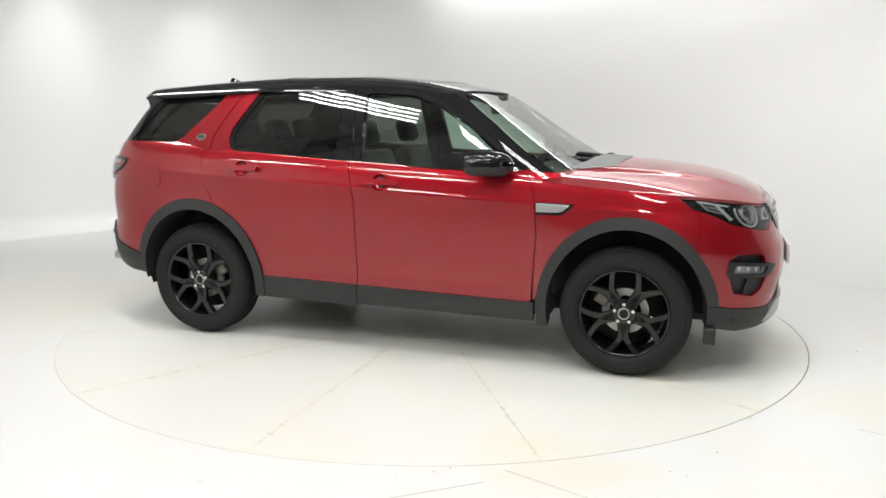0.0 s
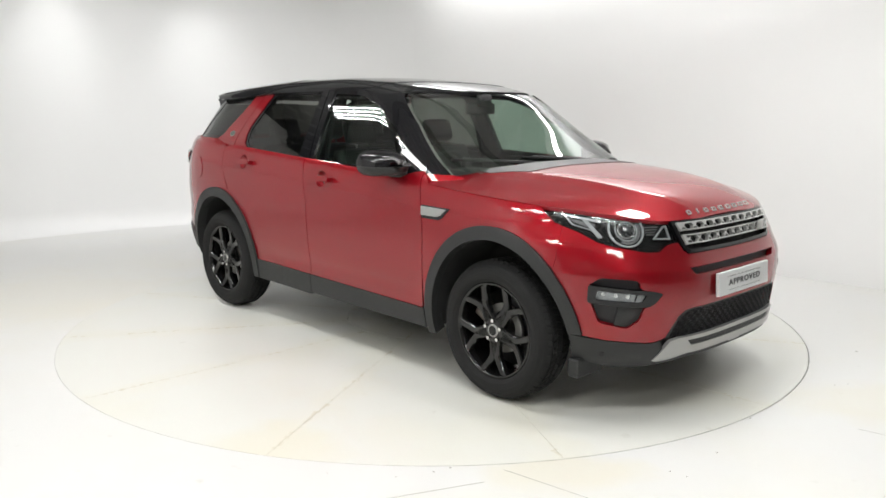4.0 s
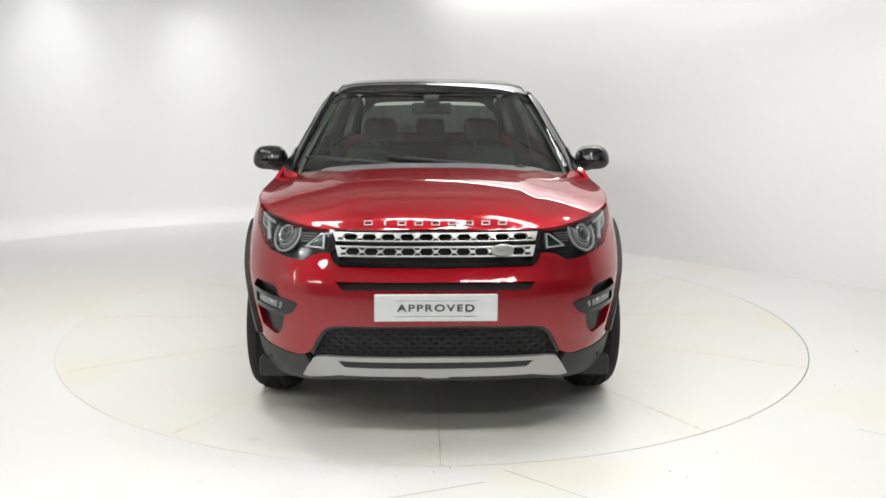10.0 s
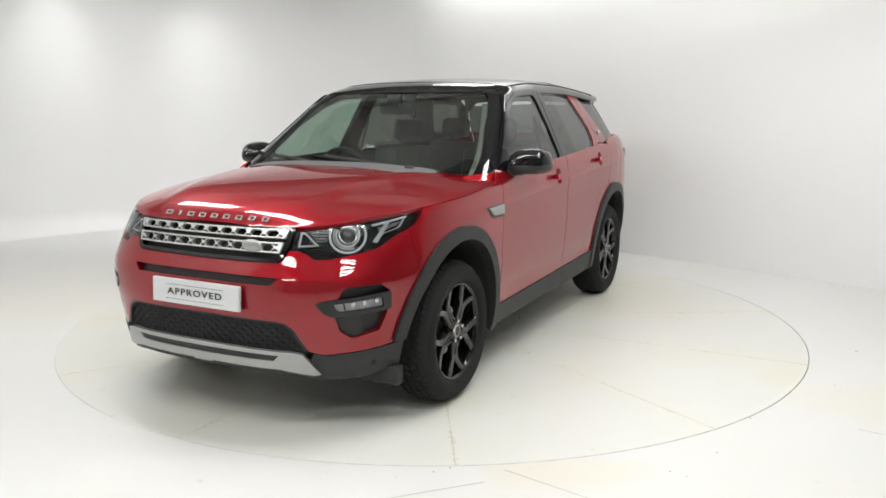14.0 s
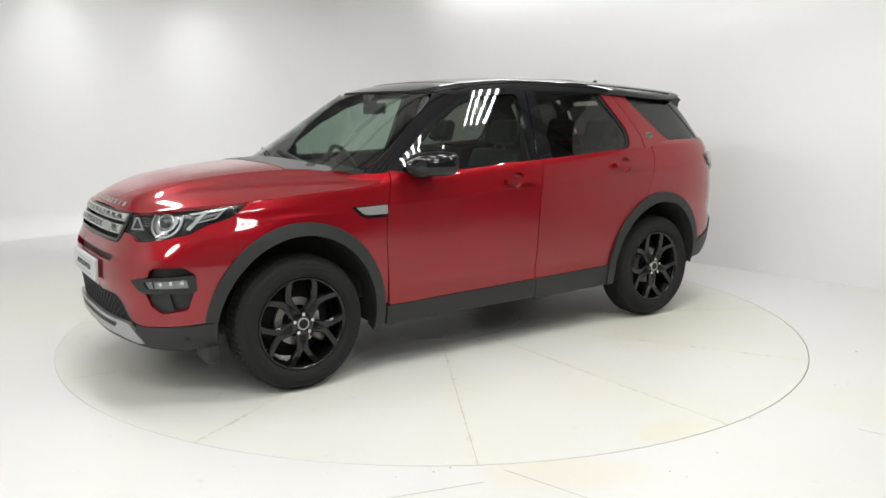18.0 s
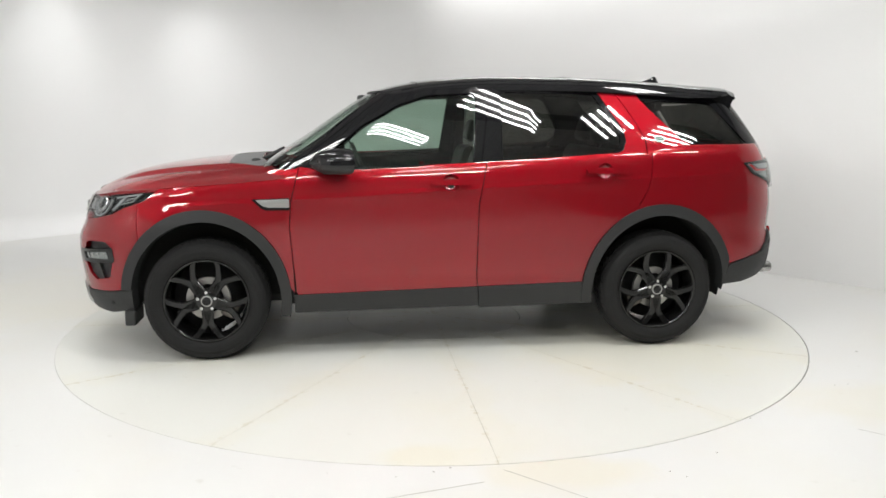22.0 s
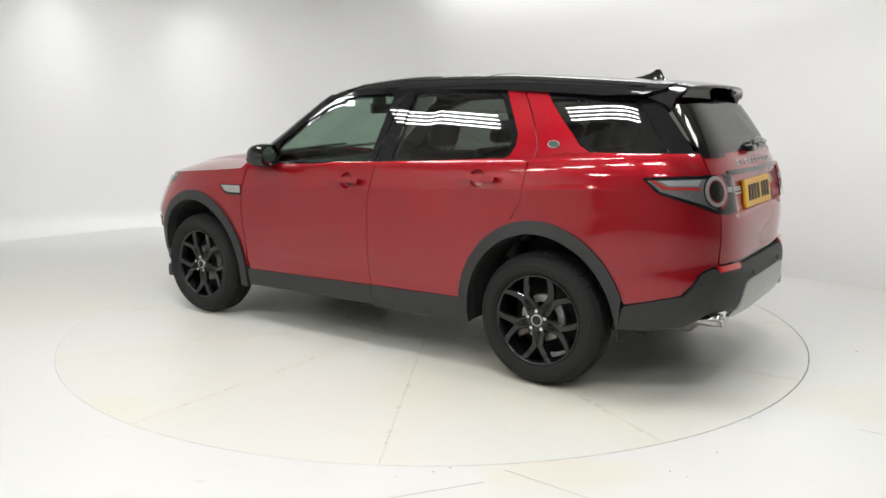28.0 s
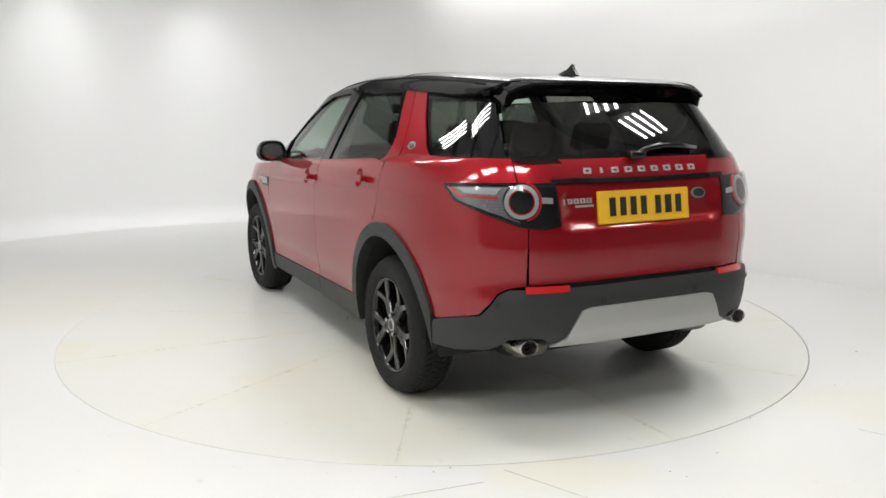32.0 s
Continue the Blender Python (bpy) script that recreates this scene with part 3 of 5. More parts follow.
BONNET = Top(bonnet_z)
_zr = knots([(0.55, 1.50), (0.42, 1.568), (0.30, 1.604), (0.16, 1.634), (0.0, 1.658), (-0.4, 1.683), (-0.9, 1.680), (-1.3, 1.661), (-1.6, 1.642), (-1.9, 1.618), (-2.1, 1.600)])
ROOF = Top(lambda x, y: _zr(x) - 0.020 * (y / 0.6) ** 2 - 0.075 * (min(abs(y), 0.68) / 0.664) ** 14)

WHEELS = (1.370, -1.370)
WHEEL_Z = 0.360


def arch(x0, rx, rz, a0=-20, a1=200, n=40):
    """Points of a wheel arch, from its front foot over the top to its rear foot, as x and z."""
    return [("s", x0 + rx * math.cos(radians(a0 + (a1 - a0) * k / n)), WHEEL_Z + rz * math.sin(radians(a0 + (a1 - a0) * k / n))) for k in range(n + 1)]


def mirrored(make):
    for mir in (False, True):
        make(mir)


def sheet(name, m, shell, loops, parent=None, label="", off=0.0, depth=0.02, step=0.04, mirror=False, fine=None):
    return part(name, skin(shell, loops, off, depth, step, False, mirror, fine), m, parent or car, label)


def circ(shell, u, v, r, n=28, squash=1.0):
    """A round outline on a shell, true to size."""
    e = 0.01
    k = (shell.at(u + e, v) - shell.at(u - e, v)).length / (2 * e)
    h = (shell.at(u, v + e) - shell.at(u, v - e)).length / (2 * e)
    return [(u + r / k * math.cos(2 * math.pi * j / n), v + squash * r / h * math.sin(2 * math.pi * j / n)) for j in range(n)]


CREASE = (0.935, 1.13, 0.0065, lambda u: 0.05 * (0.85 - (BODY.xf - (u - BODY.u1))))  # rows that run along the shoulder


def body_side(mir):
    B = BODY
    kw = dict(mirror=mir)
    g = 0.0025
    fseam = [(0.818, 1.136), (0.868, 0.936), (0.878, 0.784), (0.866, 0.613), (0.850, 0.40)]
    bseam = [(-0.282, 1.160), (-0.233, 0.917), (-0.223, 0.508), (-0.232, 0.41)]
    sill_t = lambda x: 0.386 + (0.85 - x) * 0.0216
    belt = lambda x: 1.117 + (0.82 - x) * 0.0375 if x > -0.28 else 1.158 + (-0.28 - x) * 0.062
    # front door
    pts = [("s", x - g, z) for x, z in fseam] + [("s", 0.84, sill_t(0.84)), ("s", bseam[-1][0] + g, sill_t(-0.23))] + [("s", x + g, z) for x, z in bseam[::-1]]
    pts += [("s", x, belt(x)) for x in (-0.1, 0.1, 0.3, 0.5, 0.7)]
    sheet("front_door", RED, B, [B.poly(pts), circ(B, *B.dom("s", -0.066, 1.040), 0.050)], fine=CREASE, **kw)
    # rear door, with its upper frame at the pillar
    rear_arch = [p for p in arch(-1.37, 0.490, 0.533) if p[1] > -1.37]
    ra = [p for p in rear_arch if sill_t(-0.9) < p[2] < 0.885]
    ra = sorted(ra, key=lambda p: p[2])
    pts = [("s", x - g, z) for x, z in bseam] + [("s", ra[0][1] + 0.004, sill_t(-0.9))] + [("s", p[1] + 0.003, p[2]) for p in ra] + [("s", -1.215, 0.895), ("s", -1.268, 0.983), ("s", -1.295, 1.149), ("s", -1.293, 1.20)]
    pts += [("s", x, belt(x)) for x in (-1.15, -1.0, -0.8, -0.6, -0.45)]
    sheet("rear_door", RED, B, [B.poly(pts), circ(B, *B.dom("s", -1.003, 1.100), 0.050)], fine=CREASE, **kw)
    # sill cladding, split at the doors
    for nm, x0, x1, xb0, xb1 in (("front_sill", 0.862, -0.232 + g, 0.862, -0.241 + g), ("rear_sill", -0.232 - g, -0.915, -0.241 - g, -0.945)):
        pts = [("s", x0, sill_t(x0)), ("s", x1, sill_t(x1)), ("s", xb1, 0.288), ("s", xb0, 0.276)]
        sheet(nm, PLAST, B, [B.poly(pts)], label="matt dark grey lower cladding", off=0.008, depth=0.05, **kw)
    # front wing
    fo = sorted([p for p in arch(1.37, 0.490, 0.533) if p[2] > 0.40], key=lambda p: p[1])
    shut = lambda x: _ze(x) - 0.002
    pts = [("s", x + g, z) for x, z in fseam[::-1]]
    pts = [("s", 0.86, 0.40)] + pts[1:] + [("s", 0.857, 1.112), ("s", 0.90, shut(0.90))] + [("s", x, shut(x)) for x in (1.1, 1.3, 1.5, 1.615)] + [("s", 1.70, 0.945), ("s", 1.7385, 0.93), ("s", 1.7365, 0.74)]
    pts += [p for p in fo[::-1] if p[1] < 1.725]
    sheet("front_wing", RED, B, [B.poly(pts)], fine=CREASE, **kw)
    # rear quarter
    ro = sorted([p for p in arch(-1.37, 0.490, 0.533) if p[1] < -1.205 and p[2] > 0.50], key=lambda p: -p[1])
    pts = [("s", -1.30 - g, 1.215), ("s", -1.295 - g, 1.149), ("s", -1.268 - g, 0.983), ("s", -1.218 - g, 0.893)] + ro
    pts += [("s", -1.85, 0.512), ("s", -2.02, 0.552), ("r", 0.797, 0.572), ("r", 0.768, 0.625), ("r", 0.738, 0.674), ("r", 0.70, 0.696), ("r", 0.63, 0.706), ("r", 0.625, 0.95), ("r", 0.645, 1.255)]
    pts += [("s", -1.98, 1.255), ("s", -1.7, 1.255), ("s", -1.5, 1.252), ("s", -1.40, 1.235)]
    sheet("rear_quarter", RED, B, [B.poly(pts)], fine=CREASE, **kw)
    sheet("seam_backing", RED, B, [B.poly([("s", 1.700, 0.925), ("s", 1.775, 0.915), ("s", 1.80, 0.76), ("s", 1.72, 0.70)])], off=-0.004, depth=0, step=0.04, **kw)
    # arch trims
    for x0, cut in ((1.37, 0), (-1.37, 1)):
        if not cut:
            o, i = arch(x0, 0.492, 0.538, 7, 191), arch(x0, 0.432, 0.470, 8, 192)
        else:
            o, i = arch(x0, 0.490, 0.538, -7, 160), arch(x0, 0.430, 0.470, -8, 182)
        sheet("arch_trim", PLAST, B, [B.poly(o + i[::-1])], label="matt dark grey wheel arch trim", off=0.016, depth=0.07, step=0.03, **kw)
    # inner skin behind the gaps
    s = -1 if mir else 1
    for x0 in WHEELS:
        bm = bmesh.new()
        n = 28
        prof = [(0.43, 0.90), (0.44, 0.62), (0.44, 0.52), (0.10, 0.52)]
        rows = []
        for r, y in prof:
            ring = []
            for k in range(n + 1):
                a = radians(-8 + 196 * k / n)
                xx, zz = x0 + r * math.cos(a), WHEEL_Z + r * 1.085 * math.sin(a)
                u, _ = B.dom("s", xx, zz)
                ring.append(bm.verts.new((xx, s * min(y, B.flat(u, zz)[1] - 0.012), zz)))
            rows.append(ring)
        for a, b in zip(rows, rows[1:]):
            for k in range(n):
                bm.faces.new((a[k], a[k + 1], b[k + 1], b[k]))
        part("wheel_well", bm, DARK, car)
    # near-black sheet: puts shade behind the panel gaps and lines the cabin
    wells = [B.poly(arch(x0, 0.44, 0.478, -60, 240)) for x0 in WHEELS]
    pts = [("s", 2.0, 0.30), ("s", -1.95, 0.36), ("s", -2.0, 1.215), ("s", -1.5, 1.225), ("s", -1.1, 1.185), ("s", -0.28, 1.135), ("s", 0.75, 1.095), ("s", 0.86, 1.03), ("s", 1.5, 0.92), ("s", 1.9, 0.90)]
    sheet("inner_body", DARK, B, [B.poly(pts)] + wells, off=-0.035, depth=0, step=0.07, **kw)


mirrored(body_side)


def front_end():
    B = BODY
    # red bumper skin across the nose, from arch to arch
    fo = sorted([p for p in arch(1.37, 0.490, 0.533) if p[1] > 1.735 and p[2] > 0.425], key=lambda p: p[2])
    L = [("s", 1.738, 0.74), ("s", 1.74, 0.930), ("s", 1.824, 0.902), ("s", 1.902, 0.862), ("s", 1.976, 0.842), ("f", 0.634, 0.820), ("f", 0.575, 0.818), ("f", 0.531, 0.844), ("f", 0.498, 0.852), ("f", 0.458, 0.853), ("f", 0.440, 0.815), ("f", 0.413, 0.798)]
    low = [("f", 0.0, 0.548), ("f", 0.42, 0.546), ("f", 0.465, 0.538), ("f", 0.50, 0.512), ("f", 0.552, 0.415), ("f", 0.60, 0.392), ("s", 1.95, 0.405), ("s", 1.82, 0.425)]
    half = [B.dom(*p) for p in low] + [B.dom(*p) for p in fo] + [B.dom(*p) for p in L] + [B.dom("f", 0.0, 0.793)]
    loop = half + [(-u, z) for u, z in half[::-1] if u > 1e-4]
    slot = B.poly([("f", 0.40, 0.703), ("f", 0.43, 0.738)])
    slot = slot + [(-u, z) for u, z in slot[::-1]]
    fog = fillet(B.poly([("f", 0.600, 0.632), ("f", 0.690, 0.656), ("f", 0.700, 0.692), ("f", 0.722, 0.702), ("s", 1.945, 0.708), ("s", 1.898, 0.672), ("s", 1.900, 0.60), ("s", 1.912, 0.555), ("s", 1.930, 0.49), ("f", 0.715, 0.466), ("f", 0.680, 0.503), ("f", 0.670, 0.570), ("f", 0.632, 0.586)]), 0.010)
    fogm = [(-u, z) for u, z in fog]
    sheet("front_bumper", RED, B, [loop, slot, fog, fogm], step=0.035, depth=0.03)
    # lower black apron
    half = B.poly([("f", 0.0, 0.335), ("f", 0.40, 0.338), ("f", 0.54, 0.33), ("f", 0.575, 0.402), ("f", 0.62, 0.390), ("s", 1.95, 0.402), ("s", 1.80, 0.420), ("s", 1.80, 0.30), ("s", 1.95, 0.265), ("f", 0.6, 0.272), ("f", 0.4, 0.300), ("f", 0.0, 0.300)])
    sheet("lower_apron", PLAST, B, [half + [(-u, z) for u, z in half[::-1] if u > 1e-4]], label="matt dark grey lower apron", off=0.004, depth=0.06, step=0.04)
    # skid plate, silver, with a grey slot; its ends run out to a point
    half = B.poly([("f", 0.0, 0.408), ("f", 0.485, 0.406), ("f", 0.530, 0.397), ("f", 0.560, 0.352), ("f", 0.588, 0.303), ("f", 0.56, 0.298), ("f", 0.42, 0.322), ("f", 0.06, 0.321), ("f", 0.05, 0.315), ("f", 0.0, 0.315)])
    loop = half + [(-u, z) for u, z in half[::-1] if u > 1e-4]
    hs = B.poly([("f", 0.0, 0.356), ("f", 0.395, 0.360), ("f", 0.425, 0.388), ("f", 0.0, 0.386)])
    slot2 = hs + [(-u, z) for u, z in hs[::-1] if u > 1e-4]
    sheet("skid_plate", SILVER, B, [loop, slot2], label="silver painted skid plate", off=0.011, depth=0.02, step=0.03)
    sheet("skid_slot", PLAST, B, [offset_poly(slot2, 0.004)], label="dark grey slot in the skid plate", off=0.005, depth=0.0, step=0.04)
    # grey lip round the lower grille
    lip = [B.dom(*p) for p in low[:5]]
    inner = [B.dom(k, y * 0.975, z - 0.010) for k, y, z in low[:5]]
    sheet("grille_lip", PLAST, B, [lip + inner[::-1]], label="dark grey lip of the lower grille", off=-0.002, depth=0.025, step=0.04)
    sheet("grille_lip", PLAST, B, [lip + inner[::-1]], label="dark grey lip of the lower grille", off=-0.002, depth=0.025, step=0.04, mirror=True)
    back = B.poly([("f", 0.0, 0.25), ("f", 0.60, 0.25), ("f", 0.60, 0.97), ("f", 0.0, 0.97)])
    sheet("grille_backing", DARK, B, [back + [(-u, z) for u, z in back[::-1] if u > 1e-4]], off=-0.045, depth=0, step=0.06)
    # lower mesh of rounded cells
    mesh_bars(0.545, 0.405, lambda z: 0.46 + (0.545 - z) * 0.68, 0.052, 0.020, 0.0026, INK, "lower_grille", "black plastic honeycomb lower grille", -0.012)
    # upper slot floor
    bm = skin(B, [[(u, z) for u, z in B.poly([("f", 0.43, 0.69), ("f", 0.43, 0.75)])] + [(-u, z) for u, z in B.poly([("f", 0.43, 0.75), ("f", 0.43, 0.69)])]], -0.03, 0, 0.05)
    part("bumper_slot", bm, INK, car, "black slot above the plate")
    # main grille: frame, two silver bars with cells, oval badge
    half = B.poly([("f", 0.0, 0.948), ("f", 0.462, 0.950), ("f", 0.452, 0.87), ("f", 0.435, 0.820), ("f", 0.41, 0.802), ("f", 0.0, 0.797)])
    o = half + [(-u, z) for u, z in half[::-1] if u > 1e-4]
    i = offset_poly(o, -0.016)
    sheet("grille_frame", BLACK, B, [o, i], label="gloss black grille frame", off=0.004, depth=0.03, step=0.03)
    cell_bar(0.938, 0.902, 0.442, "grille_bar", False)
    cell_bar(0.884, 0.840, 0.430, "grille_bar", True)
    bm = bmesh.new()
    lathe(bm, [(0.0005, 0.012), (0.7, 0.010), (0.9, 0.007), (1.0, 0.0)], 32)
    p = B.at(B.dom("f", 0.285, 0.864)[0], 0.864, 0.022)
    m = Matrix.Translation(p) @ Matrix.Rotation(radians(11), 4, "Z") @ Matrix.Rotation(radians(90), 4, "Y") @ Matrix.Diagonal((0.028, 0.052, 1, 1))
    bmesh.ops.transform(bm, matrix=m, verts=bm.verts)
    part("grille_badge", bm, SILVER, car, "small oval silver badge")


def mesh_bars(z1, z0, half, cw, ch, r, m, name, label, off):
    """A grille of rounded cells: wavy bars that meet in rows."""
    B = BODY
    g = new(name)
    g.parent = car
    g["label"] = label
    rows = int(round((z1 - z0) / ch))
    for k in range(rows + 1):
        z = z0 + ch * k
        hw = half(z)
        bm = bmesh.new()
        n = int(2 * hw / cw * 4)
        for s in (1, -1):
            pts = []
            for j in range(n + 1):
                y = -hw + 2 * hw * j / n
                ph = ((y / cw) + (0.5 if k % 2 else 0)) % 1.0
                dz = s * ch * 0.5 * max(0.0, min(1.0, 2.2 * (0.5 - abs(ph - 0.5)) * 2 - 0.6))
                u, _ = B.dom("f", y, z)
                pts.append(B.at(u, z + dz, off))
            tube(bm, pts, r, 5)
        part("grille_wire", bm, m, g)


def cell_bar(z1, z0, hw, name, both):
    """A silver bar across the grille, cut through by six-sided cells with flat slots between them, above them too where both."""
    B = BODY
    half = B.poly([("f", 0.0, z1), ("f", hw, z1), ("f", hw - 0.012, z0), ("f", 0.0, z0)])
    o = half + [(-u, z) for u, z in half[::-1] if u > 1e-4]
    holes = []
    n = 10
    p, h = (2 * hw - 0.07) / n, z1 - z0
    zc = (z0 + z1) / 2 + (0.0 if both else 0.001)
    for k in range(n):
        y = (k - (n - 1) / 2) * p
        holes.append([(y - 0.40 * p, zc), (y - 0.25 * p, z0 + 0.15 * h), (y + 0.25 * p, z0 + 0.15 * h), (y + 0.40 * p, zc), (y + 0.25 * p, z1 - 0.14 * h), (y - 0.25 * p, z1 - 0.14 * h)])
    for k in range(n + 1):
        y = (k - n / 2) * p
        a, b = 0.10, 0.20
        holes.append([(y - b * p, z0 + 0.14 * h), (y + b * p, z0 + 0.14 * h), (y + a * p, z0 + 0.38 * h), (y - a * p, z0 + 0.38 * h)])
        if both:
            holes.append([(y - a * p, z1 - 0.36 * h), (y + a * p, z1 - 0.36 * h), (y + b * p, z1 - 0.13 * h), (y - b * p, z1 - 0.13 * h)])
    sheet(name, BAR, B, [o] + [[B.dom("f", y, z) for y, z in lp] for lp in holes], label="silver grille bar with six-sided cells", off=0.014, depth=0.02, step=0.025)


front_end()


def bonnet():
    xs = np.linspace(0.875, 2.112, 44)
    edge = [(float(x), _yh(float(x)) * 0.994) for x in xs]
    rear = [(0.98, 0.66), (1.065, 0.40), (1.085, 0.0)]
    L = rear[::-1] + [(0.90, 0.795)] + edge
    loop = [(x, y) for x, y in L] + [(x, -y) for x, y in L[::-1] if y > 1e-4]
    part("bonnet", skin(BONNET, [loop], 0.0, 0.02, 0.022), RED, car)
    pts = [(1.09, 0.0), (1.07, 0.42), (1.0, 0.62), (1.07, 0.62), (1.26, 0.50), (1.28, 0.0)]
    loop = pts[::-1] + [(x, -y) for x, y in pts if y > 1e-4]
    part("bonnet_panel", skin(BONNET, [loop], 0.003, 0.006, 0.05), PANEL, car, "grey trim panel at the foot of the windscreen")


bonnet()


def greenhouse():
    G = GREEN
    # windscreen
    ws = [("f", 0.0, 1.115), ("f", 0.64, 1.125), ("f", 0.785, 1.150), ("f", 0.765, 1.20), ("f", 0.685, 1.38), ("f", 0.612, 1.540), ("f", 0.58, 1.560), ("f", 0.0, 1.570)]
    half = G.poly(ws)
    wloop = half + [(-u, z) for u, z in half[::-1] if u > 1e-4]
    rg = G.poly([("r", 0.0, 1.236), ("r", 0.625, 1.236), ("r", 0.650, 1.256), ("r", 0.590, 1.49), ("r", 0.0, 1.51)])
    E2 = 2 * G.end
    rloop = rg + [(E2 - u, z) for u, z in rg[::-1] if u < G.end - 1e-4]
    fw = fillet(G.poly([("s", 0.60, 1.125), ("s", -0.205, 1.150), ("s", -0.245, 1.560), ("s", 0.06, 1.545), ("s", 0.235, 1.488), ("s", 0.44, 1.375), ("s", 0.63, 1.225)]), 0.03)
    rw = fillet(G.poly([("s", -0.382, 1.160), ("s", -1.04, 1.193), ("s", -1.125, 1.235), ("s", -1.135, 1.32), ("s", -0.985, 1.560), ("s", -0.405, 1.570)]), 0.03)
    qw = fillet(G.poly([("s", -1.30, 1.520), ("s", -1.54, 1.285), ("s", -1.62, 1.245), ("s", -2.00, 1.245), ("s", -1.76, 1.515)]), 0.02)
    # black frame: the two sides, each with its windows; the screens lie in gaps between them
    for mir in (False, True):
        out = [("f", 0.795, 1.10)] + [("s", 0.6, 1.10), ("s", -1.2, 1.14), ("s", -1.5, 1.185), ("s", -1.9, 1.240)] + [("r", 0.668, 1.246), ("r", 0.664, 1.256), ("r", 0.605, 1.49), ("r", 0.605, 1.555)] + [("s", -1.6, 1.565), ("s", -1.0, 1.60), ("s", -0.4, 1.605), ("s", 0.05, 1.585), ("s", 0.22, 1.555), ("f", 0.592, 1.565), ("f", 0.622, 1.540), ("f", 0.697, 1.38), ("f", 0.777, 1.20)]
        sheet("pillar_frame", PILLAR, G, [G.poly(out), fw, rw, qw], label="gloss black window frame and pillars", depth=0.03, step=0.04, mirror=mir)
        sheet("front_window", GLASS, G, [offset_poly(fw, 0.004)], label="pale green tinted glass", off=-0.006, depth=0, step=0.05, mirror=mir)
        sheet("rear_window", PRIV, G, [offset_poly(rw, 0.004)], label="dark privacy glass", off=-0.004, depth=0, step=0.05, mirror=mir)
        sheet("quarter_window", PRIV, G, [offset_poly(qw, 0.004)], label="dark privacy glass", off=-0.003, depth=0, step=0.05, mirror=mir)
        # gloss caps of the two doors on the middle pillar, with the gap between them
        for cap in ([("s", -0.212, 1.148), ("s", -0.247, 1.150), ("s", -0.328, 1.583), ("s", -0.254, 1.583)], [("s", -0.256, 1.150), ("s", -0.374, 1.158), ("s", -0.396, 1.590), ("s", -0.338, 1.587)]):
            sheet("pillar_cap", BLACK, G, [G.poly(cap)], label="gloss black pillar cap", off=0.005, depth=0.008, step=0.04, mirror=mir)
        # red pillar behind the rear door, in two pieces with the door's gap between them
        a = [("s", -1.018, 1.575), ("s", -1.162, 1.335), ("s", -1.168, 1.275), ("s", -1.146, 1.222), ("s", -1.09, 1.192), ("s", -1.292, 1.19), ("s", -1.290, 1.28), ("s", -1.25, 1.37), ("s", -1.12, 1.575)]
        sheet("door_pillar", RED, G, [G.poly(a)], off=0.006, depth=0.012, step=0.03, mirror=mir)
        b = [("s", -1.126, 1.575), ("s", -1.256, 1.37), ("s", -1.297, 1.28), ("s", -1.300, 1.19), ("s", -1.45, 1.20), ("s", -1.62, 1.235), ("s", -1.53, 1.282), ("s", -1.475, 1.34), ("s", -1.265, 1.560)]
        sheet("rear_pillar", RED, G, [G.poly(b)], off=0.006, depth=0.012, step=0.03, mirror=mir)
    for mir in (False, True):
        cowl = [("s", 0.812, 1.122), ("s", 0.865, 1.118), ("f", 0.785, 1.114), ("f", 0.765, 1.104), ("f", 0.760, 1.06), ("s", 0.86, 1.06), ("s", 0.842, 1.094)]
        sheet("cowl_corner", RED, G, [G.poly(cowl)], label="red panel at the foot of the windscreen pillar", off=0.002, depth=0.015, step=0.03, mirror=mir)
        outer = [p for p in offset_poly(fw, 0.032) if p[1] > 1.22]
        inner = [p for p in offset_poly(fw, 0.002) if p[1] > 1.205]
        sheet("door_frame", BLACK, G, [outer + inner[::-1]], label="gloss black window frame of the front door", off=0.004, depth=0.008, step=0.03, mirror=mir)
    sheet("windscreen", SCREEN, G, [offset_poly(wloop, 0.002)], label="pale green windscreen", off=-0.003, depth=0, step=0.05)
    sheet("tailgate_window", PRIVREAR, G, [offset_poly(rloop, 0.003)], label="dark tailgate window", off=-0.002, depth=0, step=0.05)
    # roof
    L = [(0.388, 0.0), (0.376, 0.30), (0.345, 0.50), (0.300, 0.60), (0.235, 0.652)] + [(x, 0.666) for x in (0.0, -0.4, -0.8, -1.2, -1.6)] + [(-1.80, 0.655), (-1.90, 0.62), (-1.93, 0.45), (-1.94, 0.0)]
    loop = [(x, -y) for x, y in L] + [(x, y) for x, y in L[::-1] if y > 1e-4]
    part("roof", skin(ROOF, [loop], 0.0, 0.015, 0.045), ROOFM, car, "gloss black panoramic roof")
    for pts in ([(0.10, y / 20 * 0.60) for y in range(-20, 21)], [(-0.86, y / 20 * 0.60) for y in range(-20, 21)], [(0.20 - k * 0.1, 0.605) for k in range(21)], [(0.20 - k * 0.1, -0.605) for k in range(21)]):
        bm = bmesh.new()
        tube(bm, [ROOF.at(x, y, -0.001) for x, y in pts], 0.0035, 6)
        part("roof_joint", bm, RUBBER, car, "black rubber joint in the roof")
    bm = bmesh.new()
    front = L[4::-1] + [(x, -y) for x, y in L[1:5]]
    tube(bm, [ROOF.at(x + 0.002, y, -0.006) for x, y in front], 0.006, 6)
    part("screen_seal", bm, RUBBER, car, "black rubber seal above the windscreen")


greenhouse()


